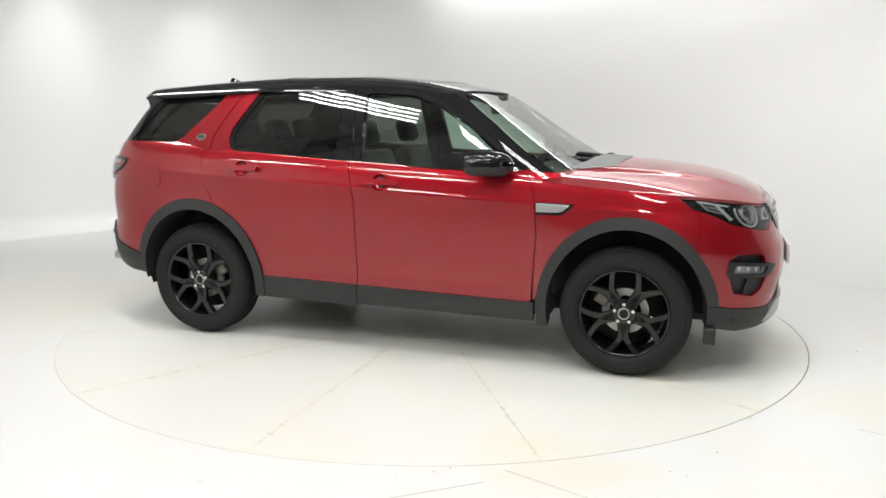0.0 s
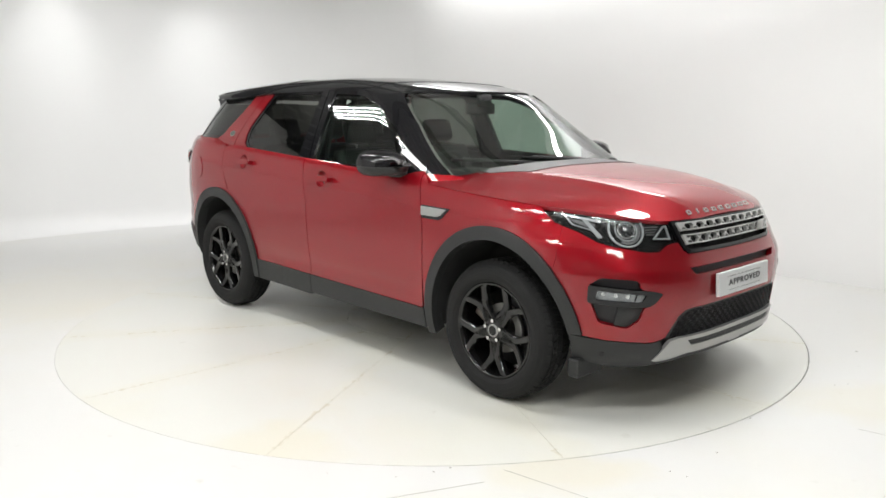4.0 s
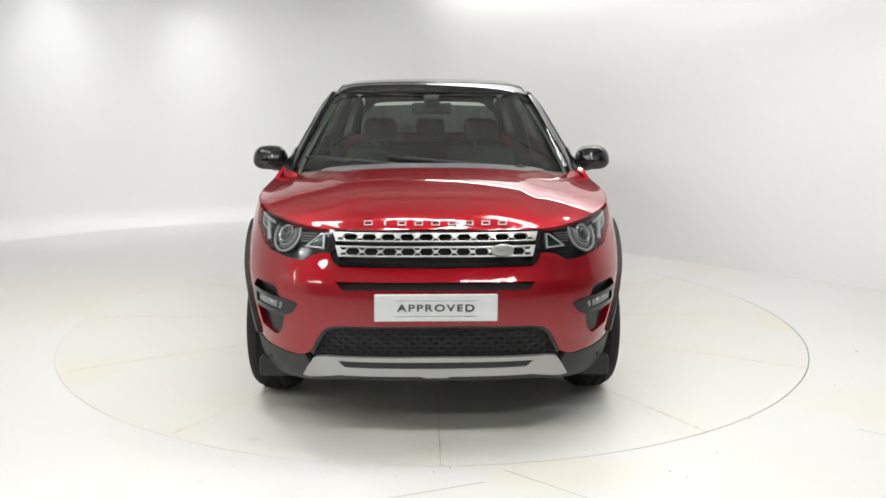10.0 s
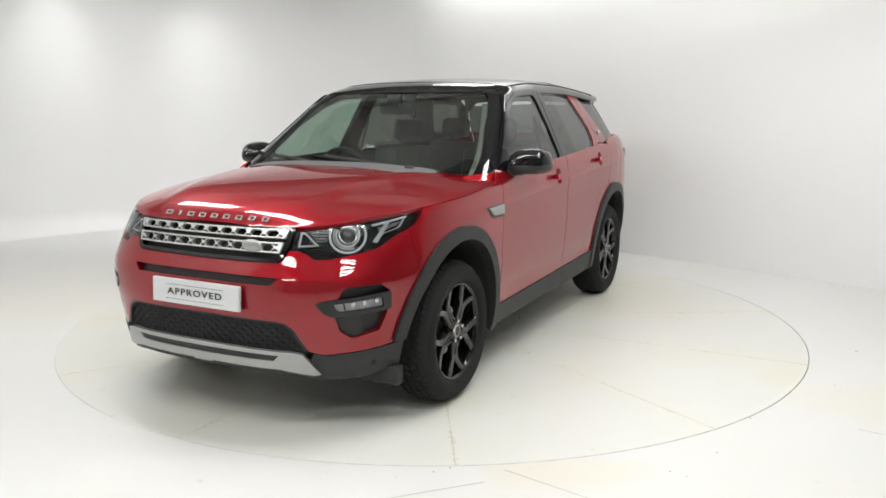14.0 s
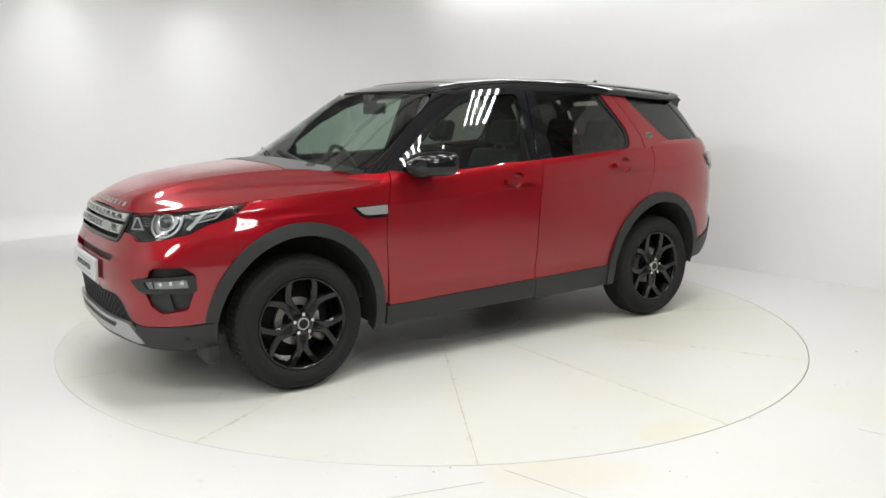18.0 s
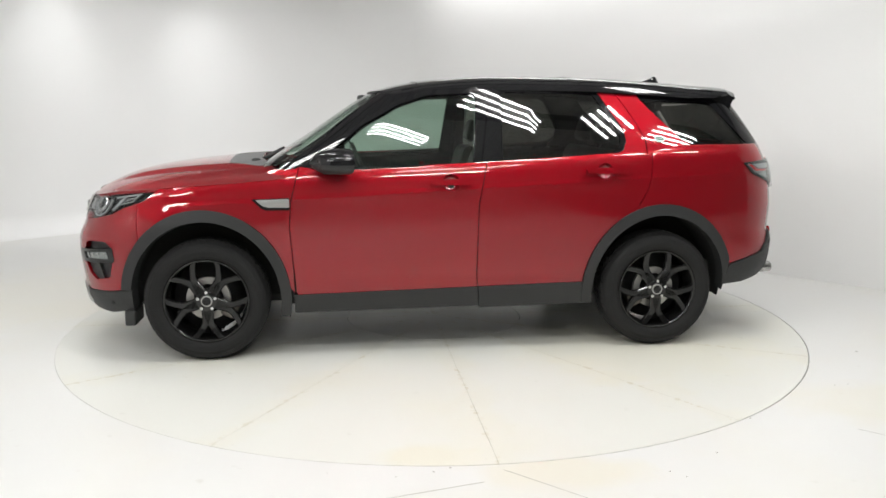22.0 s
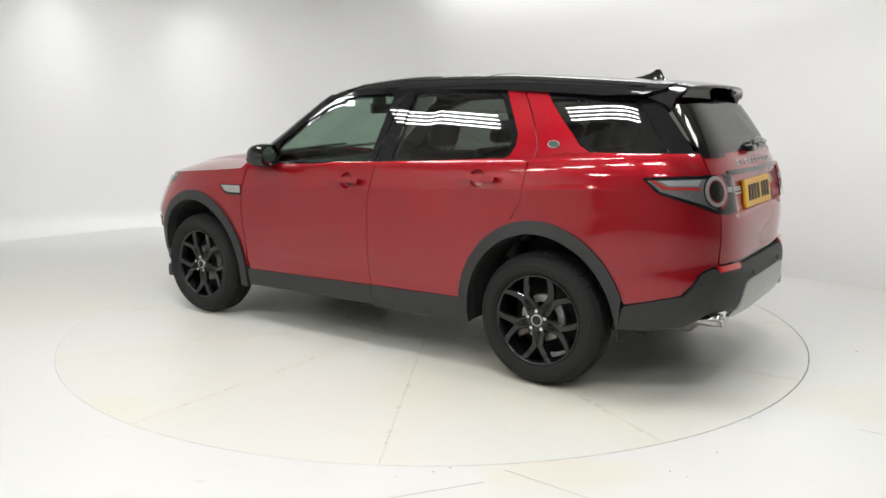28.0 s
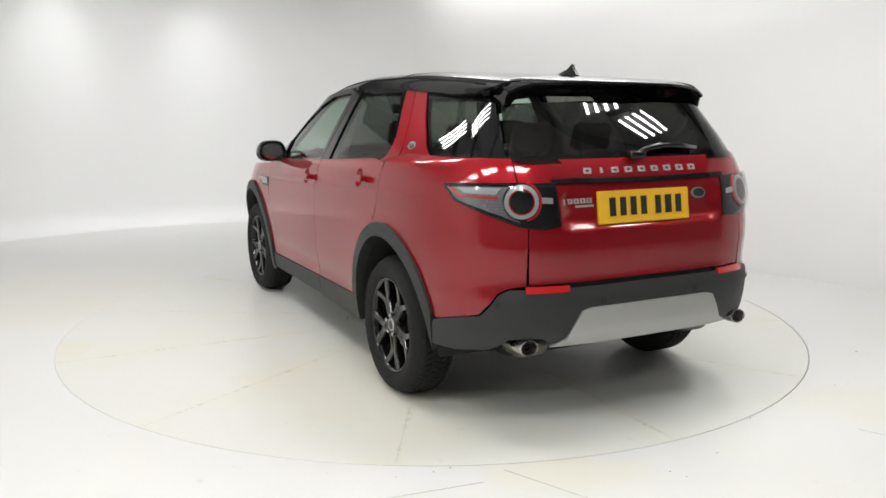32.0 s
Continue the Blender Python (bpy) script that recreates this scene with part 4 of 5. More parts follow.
def wheel(x0, side):
    w = new("wheel")
    w.parent = car
    w["label"] = "black alloy wheel with five forked spokes"
    w.matrix_basis = Matrix.Translation((x0, side * 0.812, WHEEL_Z)) @ Matrix.Rotation(radians(-90 * side), 4, "X")
    # local z points outwards; local -y*side is up
    R = 0.360
    bm = bmesh.new()
    prof = [(0.245, 0.085), (0.252, 0.102), (0.275, 0.116), (0.305, 0.119), (0.328, 0.112), (0.343, 0.096), (0.3495, 0.080), (0.3525, 0.055), (R - 0.007, 0.0), (0.3525, -0.055), (0.3495, -0.080), (0.343, -0.096), (0.32, -0.112), (0.27, -0.11), (0.245, -0.085)]
    lathe(bm, prof, 72)
    part("tyre", bm, RUBBER, w, "black rubber tyre")
    for r0, hh in ((0.272, 0.1155), (0.300, 0.1195), (0.322, 0.1160)):
        bm = bmesh.new()
        lathe(bm, [(r0 - 0.0022, hh - 0.002), (r0 - 0.001, hh + 0.0012), (r0 + 0.001, hh + 0.0012), (r0 + 0.0022, hh - 0.002)], 60)
        part("sidewall_rib", bm, RUBBER, w)
    # tread blocks
    bm = bmesh.new()
    for k in range(64):
        a = 2 * math.pi * k / 64
        for h0, h1, tw in ((-0.104, -0.066, 0.03), (-0.054, -0.024, -0.03), (-0.016, 0.016, 0.03), (0.024, 0.054, -0.03), (0.066, 0.104, 0.03)):
            q = []
            for b, h in ((-0.040, h0), (0.040, h0), (0.040 + tw, h1), (-0.040 + tw, h1)):
                rr = 0.3605 - 0.9 * max(0.0, abs(h) - 0.06) ** 1.6 * 4
                q.append((rr, a + b, h))
            top = [bm.verts.new((r * math.cos(b), r * math.sin(b), h)) for r, b, h in q]
            low = [bm.verts.new(((r - 0.012) * math.cos(b), (r - 0.012) * math.sin(b), h)) for r, b, h in q]
            bm.faces.new(top)
            for j in range(4):
                bm.faces.new((top[j], low[j], low[(j + 1) % 4], top[(j + 1) % 4]))
    bmesh.ops.recalc_face_normals(bm, faces=bm.faces[:])
    part("tread", bm, RUBBER, w, smooth=False)
    bm = bmesh.new()
    lathe(bm, [(0.246, 0.090), (0.250, 0.098), (0.244, 0.103), (0.236, 0.100), (0.230, 0.080), (0.222, 0.03), (0.215, -0.09), (0.235, -0.10)], 72)
    part("rim", bm, RIM, w, "gloss black rim")
    up = -1 if side > 0 else 1
    # five forked spokes
    for k in range(5):
        bm = bmesh.new()
        a = radians(90 * up + 36 + 72 * k)
        c, s = math.cos(a), math.sin(a)

        def fan(path):
            prev = None
            for r, d, wd, h in path:
                px, py = r * c - d * s, r * s + d * c
                q = [bm.verts.new((px - s * ww, py + c * ww, hh)) for ww, hh in ((-wd, h - 0.03), (-wd, h - 0.006), (-wd + 0.006, h), (wd - 0.006, h), (wd, h - 0.006), (wd, h - 0.03))]
                if prev:
                    for j in range(6):
                        bm.faces.new((prev[j], prev[(j + 1) % 6], q[(j + 1) % 6], q[j]))
                prev = q
        for sd in (-1, 1):
            fan([(0.045, sd * 0.002, 0.032, 0.090), (0.085, sd * 0.004, 0.030, 0.089), (0.115, sd * 0.007, 0.0255, 0.087), (0.138, sd * 0.0135, 0.0225, 0.086), (0.1556, sd * 0.0241, 0.0225, 0.086), (0.170, sd * 0.0335, 0.0225, 0.087), (0.185, sd * 0.0445, 0.0225, 0.090), (0.2035, sd * 0.0605, 0.0235, 0.093), (0.2216, sd * 0.0785, 0.027, 0.097)])
        bmesh.ops.recalc_face_normals(bm, faces=bm.faces[:])
        part("spoke", bm, RIM, w, smooth=True, angle=35)
    bm = bmesh.new()
    lathe(bm, [(0.070, 0.05), (0.068, 0.082), (0.060, 0.090), (0.036, 0.092), (0.0005, 0.092)], 40)
    part("hub", bm, RIM, w)
    bm = bmesh.new()
    lathe(bm, [(0.033, 0.090), (0.033, 0.098), (0.029, 0.101), (0.026, 0.099), (0.0005, 0.099)], 32)
    part("centre_cap", bm, SILVER, w, "silver ringed centre cap")
    bm = bmesh.new()
    lathe(bm, [(0.0255, 0.0995), (0.0005, 0.1005)], 24)
    part("cap_face", bm, LAMPGREY, w)
    for k in range(5):
        bm = bmesh.new()
        a = radians(90 * up + 72 * k)
        lathe(bm, [(0.0095, 0.08), (0.0095, 0.100), (0.009, 0.104), (0.0005, 0.104)], 12, Matrix.Translation((0.052 * math.cos(a), 0.052 * math.sin(a), 0)))
        part("wheel_nut", bm, CHROME, w, smooth=True, angle=30)
    bm = bmesh.new()
    lathe(bm, [(0.088, 0.024), (0.128, 0.024), (0.128, 0.0), (0.088, 0.0)], 48)
    part("brake_disc", bm, DISC, w, "bare steel brake disc", angle=30)
    bm = bmesh.new()
    lathe(bm, [(0.0005, 0.0), (0.21, -0.06), (0.21, -0.08)], 40)
    part("back_plate", bm, DARK, w)
    bm = bmesh.new()
    box(bm, -0.045, 0.045, 0.10, 0.185, -0.03, 0.045, 0.012, 2, Matrix.Rotation(radians(60 if x0 > 0 else -60), 4, "Z"))
    part("brake_caliper", bm, DULL, w)


for wx in WHEELS:
    for ws in (1, -1):
        wheel(wx, ws)


# ---- details of the car ----
def tail(half):
    """The outline of a sheet across the tail, from its left half."""
    E2 = 2 * BODY.end
    return half + [(E2 - u, z) for u, z in half[::-1] if u < BODY.end - 1e-4]


def nose(half):
    return half + [(-u, z) for u, z in half[::-1] if u > 1e-4]


def rear_end():
    B = BODY
    half = B.poly([("r", 0.0, 0.712), ("r", 0.617, 0.712), ("r", 0.621, 0.95), ("r", 0.640, 1.250), ("r", 0.0, 1.250)])
    sheet("tailgate", RED, B, [tail(half)], step=0.035)
    half = B.poly([("r", 0.0, 1.138), ("r", 0.50, 1.146), ("r", 0.50, 1.166), ("r", 0.0, 1.160)])
    sheet("tailgate_strip", BLACK, B, [tail(half)], label="gloss black strip over the number plate", off=0.010, depth=0.012, step=0.03)
    # bumper
    half = B.poly([("r", 0.0, 0.690), ("r", 0.60, 0.690), ("r", 0.697, 0.690), ("r", 0.733, 0.669), ("r", 0.762, 0.621), ("r", 0.790, 0.567), ("s", -2.02, 0.549), ("s", -1.85, 0.506), ("s", -1.835, 0.490), ("s", -1.81, 0.40), ("s", -1.80, 0.380), ("s", -1.95, 0.384), ("r", 0.75, 0.412), ("r", 0.715, 0.440), ("r", 0.69, 0.472), ("r", 0.57, 0.476), ("r", 0.52, 0.452), ("r", 0.40, 0.450), ("r", 0.0, 0.45)])
    sheet("rear_bumper", PLAST, B, [tail(half)], label="matt dark grey rear bumper", off=0.012, depth=0.06, step=0.04)
    half = B.poly([("r", 0.0, 0.688), ("r", 0.62, 0.688), ("r", 0.62, 0.714), ("r", 0.0, 0.714)])
    sheet("bumper_step", BLACK, B, [tail(half)], off=-0.010, depth=0.0, step=0.05)
    half = B.poly([("r", 0.0, 0.602), ("r", 0.335, 0.601), ("r", 0.385, 0.590), ("r", 0.455, 0.470), ("r", 0.525, 0.438), ("r", 0.0, 0.436)])
    sheet("rear_skid_plate", SILVER, B, [tail(half)], label="silver painted skid plate", off=0.020, depth=0.02, step=0.04)
    for mir in (False, True):
        s = -1 if mir else 1
        r = B.poly([("r", 0.44, 0.672), ("r", 0.635, 0.672), ("r", 0.635, 0.706), ("r", 0.44, 0.702)])
        sheet("rear_reflector", REDLENS, B, [r], label="red reflector strip", off=0.016, depth=0.015, step=0.04, mirror=mir)
        for y in (0.27, 0.74):
            u, z = B.dom("r", y, 0.625)
            sheet("parking_sensor", DARK, B, [circ(B, u, z, 0.012, 14)], off=0.016, depth=0.004, step=0.02, mirror=mir)
        tail_lamp(mir)
        bm = bmesh.new()
        m = Matrix.Translation((-2.185, s * 0.628, 0.430)) @ Matrix.Rotation(radians(-90 + 4), 4, "Y") @ Matrix.Diagonal((0.95, 1.25, 1.1, 1))
        lathe(bm, [(0.030, -0.12), (0.034, -0.02), (0.037, 0.06), (0.035, 0.064), (0.033, 0.06), (0.030, -0.10)], 28, m)
        ex = part("exhaust_tip", bm, TIP, car, "polished oval exhaust tip")
        bm = bmesh.new()
        lathe(bm, [(0.0005, 0.0), (0.031, 0.0)], 20, m)
        tube(bm, [m @ Vector((0, 0, -0.11)), (-1.95, s * 0.60, 0.40), (-1.80, s * 0.52, 0.38)], 0.026, 10)
        part("exhaust_bore", bm, DARK, ex)
        bm = bmesh.new()
        box(bm, -2.10, -1.93, s * 0.50 - 0.09, s * 0.50 + 0.09, 0.33, 0.42, 0.04, 3)
        part("silencer", bm, DULL, car, "dull steel silencer")
    # number plate with plain bars
    tilt = math.atan2(0.023, 0.150)
    m = Matrix.Translation((-2.228, 0.0, 1.031)) @ Matrix.Rotation(tilt, 4, "Y")
    bm = bmesh.new()
    box(bm, -0.012, 0.006, -0.266, 0.266, -0.075, 0.075, 0.004, 1, m)
    pl = part("rear_number_plate", bm, YELLOWP, car, "yellow number plate with black bars", smooth=False)
    for k, (y, w) in enumerate(((0.190, 0.032), (0.130, 0.032), (0.070, 0.032), (0.010, 0.032), (-0.075, 0.032), (-0.136, 0.036), (-0.198, 0.032))):
        bm = bmesh.new()
        box(bm, -0.0165, -0.0115, y - w / 2, y + w / 2, -0.040, 0.044, 0, 1, m)
        part("plate_bar", bm, INK, pl, smooth=False)
    # lettering of the tailgate as plain bars
    letters(lambda y: (B.dom("r", -y, 1.197)[0], 1.197), B, 0.345)
    bars = [(0.452 - 0.034 * k, 0.426 - 0.034 * k, 1.066, 0.0105) for k in range(5)] + [(0.378, 0.282, 1.043, 0.0045)]
    for y1, y0, z, h in bars:
        o = B.poly([("r", y0, z - h), ("r", y1, z - h), ("r", y1, z + h), ("r", y0, z + h)])
        sheet("tailgate_bar", LETTER, B, [o] + ([offset_poly(o, -0.005)] if h > 0.008 else []), label="silver bar of lettering", off=0.005, depth=0.005, step=0.03)
    u, z = 2 * B.end - B.dom("r", 0.345, 1.072)[0], 1.072
    sheet("tailgate_badge", SILVER, B, [circ(B, u, z, 0.042, 28, 0.62)], label="small oval badge", off=0.010, depth=0.010, step=0.03)
    sheet("badge_face", BADGEDARK, B, [circ(B, u, z, 0.035, 28, 0.58)], off=0.0125, depth=0.003, step=0.03)


def letters(place, shell, half):
    """Nine plain silver bars where a word stands."""
    n = 9
    for k in range(n):
        y = -half + 2 * half * (k + 0.5) / n
        w = 0.005 if k == 1 else 0.019
        u, v = place(y)
        e = 0.01
        kk = (shell.at(u + e, v) - shell.at(u - e, v)).length / (2 * e)
        hh = 0.0115
        o = [(u - w / kk, v - hh), (u + w / kk, v - hh), (u + w / kk, v + hh), (u - w / kk, v + hh)]
        part("letter_bar", skin(shell, [o] + ([offset_poly(o, -0.0055)] if k != 1 else []), 0.006, 0.007, 0.03), LETTER, car, "silver bar of lettering", smooth=False)


def tail_lamp(mir):
    B = BODY
    o = fillet(B.poly([("s", -1.900, 1.142), ("s", -2.06, 1.150), ("r", 0.62, 1.152), ("r", 0.482, 1.150), ("r", 0.476, 0.962), ("r", 0.56, 0.955), ("r", 0.66, 0.968), ("r", 0.745, 1.005), ("s", -1.975, 1.070)]), 0.012)
    lamp = sheet("tail_lamp", BLACK, B, [o], label="wrap-round tail lamp with clear and red lenses", off=0.006, depth=0.02, step=0.03, mirror=mir)
    lens = offset_poly(B.poly([("s", -1.915, 1.132), ("s", -2.06, 1.138), ("r", 0.655, 1.138), ("r", 0.65, 0.980), ("r", 0.66, 0.982), ("r", 0.735, 1.015), ("s", -1.985, 1.075)]), -0.004)
    sheet("lens_body", LENSGREY, B, [lens], lamp, "clear grey lens", off=0.008, depth=0.004, step=0.03, mirror=mir)
    u, z = B.dom("r", 0.643, 1.072)

    def arc(r0, r1, j0, j1):
        a, b = circ(B, u, z, r0, 72), circ(B, u, z, r1, 72)
        return [a[j % 72] for j in range(j0, j1)] + [b[j % 72] for j in range(j1 - 1, j0 - 1, -1)]
    sheet("ring_bed", BLACK, B, [circ(B, u, z, 0.082, 40)], lamp, "gloss black ring bed", off=0.010, depth=0.004, step=0.03, mirror=mir)
    sheet("red_ring", REDLENS, B, [arc(0.087, 0.079, 57, 88)], lamp, "red lamp arc", off=0.013, depth=0.008, step=0.03, mirror=mir)
    sheet("silver_ring", LAMPSIL, B, [circ(B, u, z, 0.074, 40), circ(B, u, z, 0.057, 40)], lamp, "silver lamp ring", off=0.014, depth=0.010, step=0.03, mirror=mir)
    sheet("red_ring", REDLENS, B, [circ(B, u, z, 0.0565, 40), circ(B, u, z, 0.052, 40)], lamp, "thin red lamp ring", off=0.013, depth=0.006, step=0.03, mirror=mir)
    sheet("dark_lens", BLACK, B, [circ(B, u, z, 0.052, 40)], lamp, "dark round lens", off=0.012, depth=0.006, step=0.03, mirror=mir)
    for pts in ([("s", -1.935, 1.130), ("s", -1.950, 1.131), ("s", -2.012, 1.098), ("s", -1.998, 1.088)], [("s", -1.998, 1.088), ("s", -2.012, 1.098), ("r", 0.728, 1.094), ("r", 0.726, 1.083)]):
        sheet("red_bar", REDLENS, B, [B.poly(pts)], lamp, "red light bar", off=0.013, depth=0.006, step=0.03, mirror=mir)
    sheet("silver_bar", LAMPSIL, B, [B.poly([("r", 0.510, 1.086), ("r", 0.560, 1.090), ("r", 0.560, 1.066), ("r", 0.510, 1.062)])], lamp, "silver light bar", off=0.012, depth=0.006, step=0.03, mirror=mir)
    for zz in (1.070, 1.058, 1.046, 1.034, 1.022, 1.010, 1.000):
        ye = (0.735 + (zz - 1.015) * 0.9 if zz > 1.015 else 0.66 + (zz - 0.982) * 2.27) - 0.012
        if ye > 0.706:
            sheet("lens_rib", LAMPMID, B, [B.poly([("r", ye, zz), ("r", 0.702, zz), ("r", 0.702, zz - 0.003), ("r", ye, zz - 0.003)])], lamp, off=0.0115, depth=0.004, step=0.04, mirror=mir)
    sheet("silver_panel", LAMPSIL, B, [B.poly([("s", -1.975, 1.128), ("r", 0.712, 1.130), ("r", 0.735, 1.102), ("s", -2.02, 1.106)])], lamp, "pale upper lamp panel", off=0.0115, depth=0.003, step=0.03, mirror=mir)
    sheet("lamp_cover", CLEAR, B, [offset_poly(o, -0.004)], lamp, "clear outer lens", off=0.018, depth=0.0, step=0.03, mirror=mir)


rear_end()


def front_details():
    B = BODY
    for mir in (False, True):
        s = -1 if mir else 1
        # headlamp
        o = fillet(B.poly([("f", 0.470, 0.940), ("f", 0.56, 0.950), ("s", 1.934, 0.968), ("s", 1.80, 0.984), ("s", 1.625, 1.006), ("s", 1.680, 0.948), ("s", 1.740, 0.932), ("s", 1.824, 0.905), ("s", 1.902, 0.865), ("s", 1.976, 0.845), ("f", 0.634, 0.823), ("f", 0.575, 0.822), ("f", 0.531, 0.848), ("f", 0.498, 0.856), ("f", 0.464, 0.857)]), 0.008)
        lamp = sheet("headlamp", LAMPGREY, B, [offset_poly(o, 0.004)], label="clear headlamp with dark inside, projector lens and silver light rings", off=-0.022, depth=0.03, step=0.03, mirror=mir)
        u, z = B.dom("f", 0.672, 0.922)
        sheet("lamp_bowl", BLACK, B, [circ(B, u, z, 0.046)], lamp, "gloss black lamp bowl", off=-0.016, depth=0.01, step=0.02, mirror=mir)
        c = B.at(u, z, -0.014)
        nrm = (B.at(u, z, 0.01) - B.at(u, z, 0.0)).normalized()
        c.y *= s
        nrm.y *= s
        turned = Matrix.Translation(c) @ nrm.to_track_quat("Z", "Y").to_matrix().to_4x4()
        bm = bmesh.new()
        lathe(bm, [(0.036, 0.0), (0.034, 0.006), (0.026, 0.012), (0.014, 0.0155), (0.0005, 0.0165)], 32, turned)
        part("projector_lens", bm, LENS, lamp, "glass projector lens")
        bm = bmesh.new()
        lathe(bm, [(0.042, 0.0), (0.042, 0.008), (0.039, 0.010), (0.036, 0.006)], 32, turned)
        part("lens_ring", bm, CHROME, lamp, "chrome lens ring")

        def arc(r0, r1, j0, j1):
            a, b = circ(B, u, z, r0, 72), circ(B, u, z, r1, 72)
            return [a[j % 72] for j in range(j0, j1)] + [b[j % 72] for j in range(j1 - 1, j0 - 1, -1)]
        # light rings, cut at the top where the bonnet closes over them
        sheet("light_ring", LAMPSIL, B, [arc(0.086, 0.077, 31, 77)], lamp, "silver daytime light ring", off=-0.008, depth=0.010, step=0.03, mirror=mir)
        sheet("light_crescent", LAMPMID, B, [arc(0.070, 0.055, 30, 60)], lamp, "grey crescent below the lens", off=-0.010, depth=0.008, step=0.03, mirror=mir)
        sheet("light_crescent", LAMPSIL, B, [arc(0.054, 0.049, 30, 78)], lamp, "thin silver crescent", off=-0.008, depth=0.008, step=0.03, mirror=mir)
        # light guides towards the wing
        for pts in ([("s", 1.886, 0.962), ("s", 1.72, 0.990), ("s", 1.722, 0.982), ("s", 1.884, 0.953)],
                    [("s", 1.898, 0.884), ("s", 1.912, 0.890), ("s", 1.828, 0.968), ("s", 1.808, 0.970)],
                    [("s", 1.880, 0.914), ("s", 1.775, 0.940), ("s", 1.777, 0.944), ("s", 1.878, 0.918)],
                    [("s", 1.775, 0.940), ("s", 1.728, 0.984), ("s", 1.734, 0.986), ("s", 1.782, 0.943)]):
            sheet("light_guide", LAMPSIL, B, [B.poly(pts)], lamp, "silver light guide", off=-0.008, depth=0.008, step=0.03, mirror=mir)
        sheet("side_lens", LAMPMID, B, [B.poly([("s", 1.870, 0.927), ("s", 1.868, 0.948), ("s", 1.755, 0.970), ("s", 1.782, 0.952)])], lamp, "grey side lens", off=-0.014, depth=0.004, step=0.03, mirror=mir)
        # turn lamp beside the grille
        tri = B.poly([("f", 0.488, 0.872), ("f", 0.578, 0.878), ("f", 0.560, 0.892), ("f", 0.505, 0.934), ("f", 0.485, 0.934)])
        sheet("turn_lamp", LAMPSIL, B, [tri, offset_poly(tri, -0.006)], lamp, "silver framed turn lamp", off=-0.008, depth=0.010, step=0.03, mirror=mir)
        sheet("turn_lens", LAMPGREY, B, [offset_poly(tri, -0.006)], lamp, off=-0.014, depth=0.0, step=0.03, mirror=mir)
        for zz in (0.902, 0.913, 0.924, 0.935):
            sheet("lamp_rib", LAMPMID, B, [B.poly([("f", 0.555 - (zz - 0.902) * 0.9, zz), ("f", 0.598, zz), ("f", 0.598, zz - 0.004), ("f", 0.560 - (zz - 0.902) * 0.9, zz - 0.004)])], lamp, off=-0.012, depth=0.006, step=0.03, mirror=mir)
        sheet("lamp_cover", CLEAR, B, [o], lamp, "clear outer lens", off=0.001, depth=0.0, step=0.03, mirror=mir)
        # fog lamp in its dark recess
        big = B.poly([("f", 0.585, 0.44), ("f", 0.585, 0.74), ("s", 1.83, 0.74), ("s", 1.83, 0.44)])
        fog = sheet("fog_recess", INK, B, [big], label="black bumper recess with a fog lamp", off=-0.030, depth=0.0, step=0.04, mirror=mir)
        fr = fillet(B.poly([("f", 0.598, 0.634), ("f", 0.651, 0.648), ("f", 0.72, 0.654), ("s", 1.896, 0.672), ("s", 1.890, 0.588), ("f", 0.735, 0.574), ("f", 0.659, 0.572), ("f", 0.630, 0.590)]), 0.010)
        ln = fillet(B.poly([("f", 0.668, 0.630), ("s", 1.935, 0.648), ("s", 1.925, 0.604), ("f", 0.684, 0.594)]), 0.008)
        sheet("fog_frame", BLACK, B, [fr, ln], fog, "gloss black fog lamp frame", off=0.004, depth=0.030, step=0.03, mirror=mir)
        sheet("fog_lamp", LAMPSIL, B, [offset_poly(ln, 0.003)], fog, "silver fog lamp reflector", off=-0.010, depth=0.0, step=0.03, mirror=mir)
        for y in (0.735, 0.770, 0.803):
            a, b = B.dom("f", y, 0.622 + (y - 0.735) * 0.12)
            sheet("fog_bulb", CHROME, B, [circ(B, a, b, 0.010, 14)], fog, off=-0.006, depth=0.004, step=0.02, mirror=mir)
        sheet("fog_rib", LAMPGREY, B, [B.poly([("f", 0.705, 0.600), ("f", 0.710, 0.600), ("f", 0.706, 0.634), ("f", 0.701, 0.634)])], fog, off=-0.007, depth=0.004, step=0.03, mirror=mir)
        sheet("fog_lens", CLEAR, B, [offset_poly(ln, 0.001)], fog, "clear fog lamp lens", off=-0.001, depth=0.0, step=0.03, mirror=mir)
        # step in the floor of the recess below the lamp
        sheet("recess_panel", PLAST, B, [B.poly([("f", 0.66, 0.575), ("f", 0.755, 0.575), ("f", 0.755, 0.46), ("f", 0.66, 0.46)])], fog, "dark grey panel below the fog lamp", off=-0.016, depth=0.014, step=0.03, mirror=mir)
        u2, z2 = B.dom("s", 1.93, 0.335)
        sheet("parking_sensor", DARK, B, [circ(B, u2, z2, 0.012, 14)], off=0.007, depth=0.004, step=0.02, mirror=mir)
        # spats before the front wheels
        bm = bmesh.new()
        box(bm, 1.79, 1.855, s * 0.74 - 0.10, s * 0.74 + 0.10, 0.205, 0.30, 0.012, 2)
        part("wheel_spat", bm, PLAST, car, smooth=False)
    # front plate and its word
    tilt = math.atan2(2.244 - 2.237, 0.115)
    m = Matrix.Translation((2.238, 0.0, 0.636)) @ Matrix.Rotation(-tilt, 4, "Y")
    bm = bmesh.new()
    box(bm, -0.014, 0.004, -0.262, 0.262, -0.0575, 0.0575, 0.003, 1, m)
    pl = part("front_plate", bm, WHITEP, car, "white show plate reading APPROVED", smooth=False)
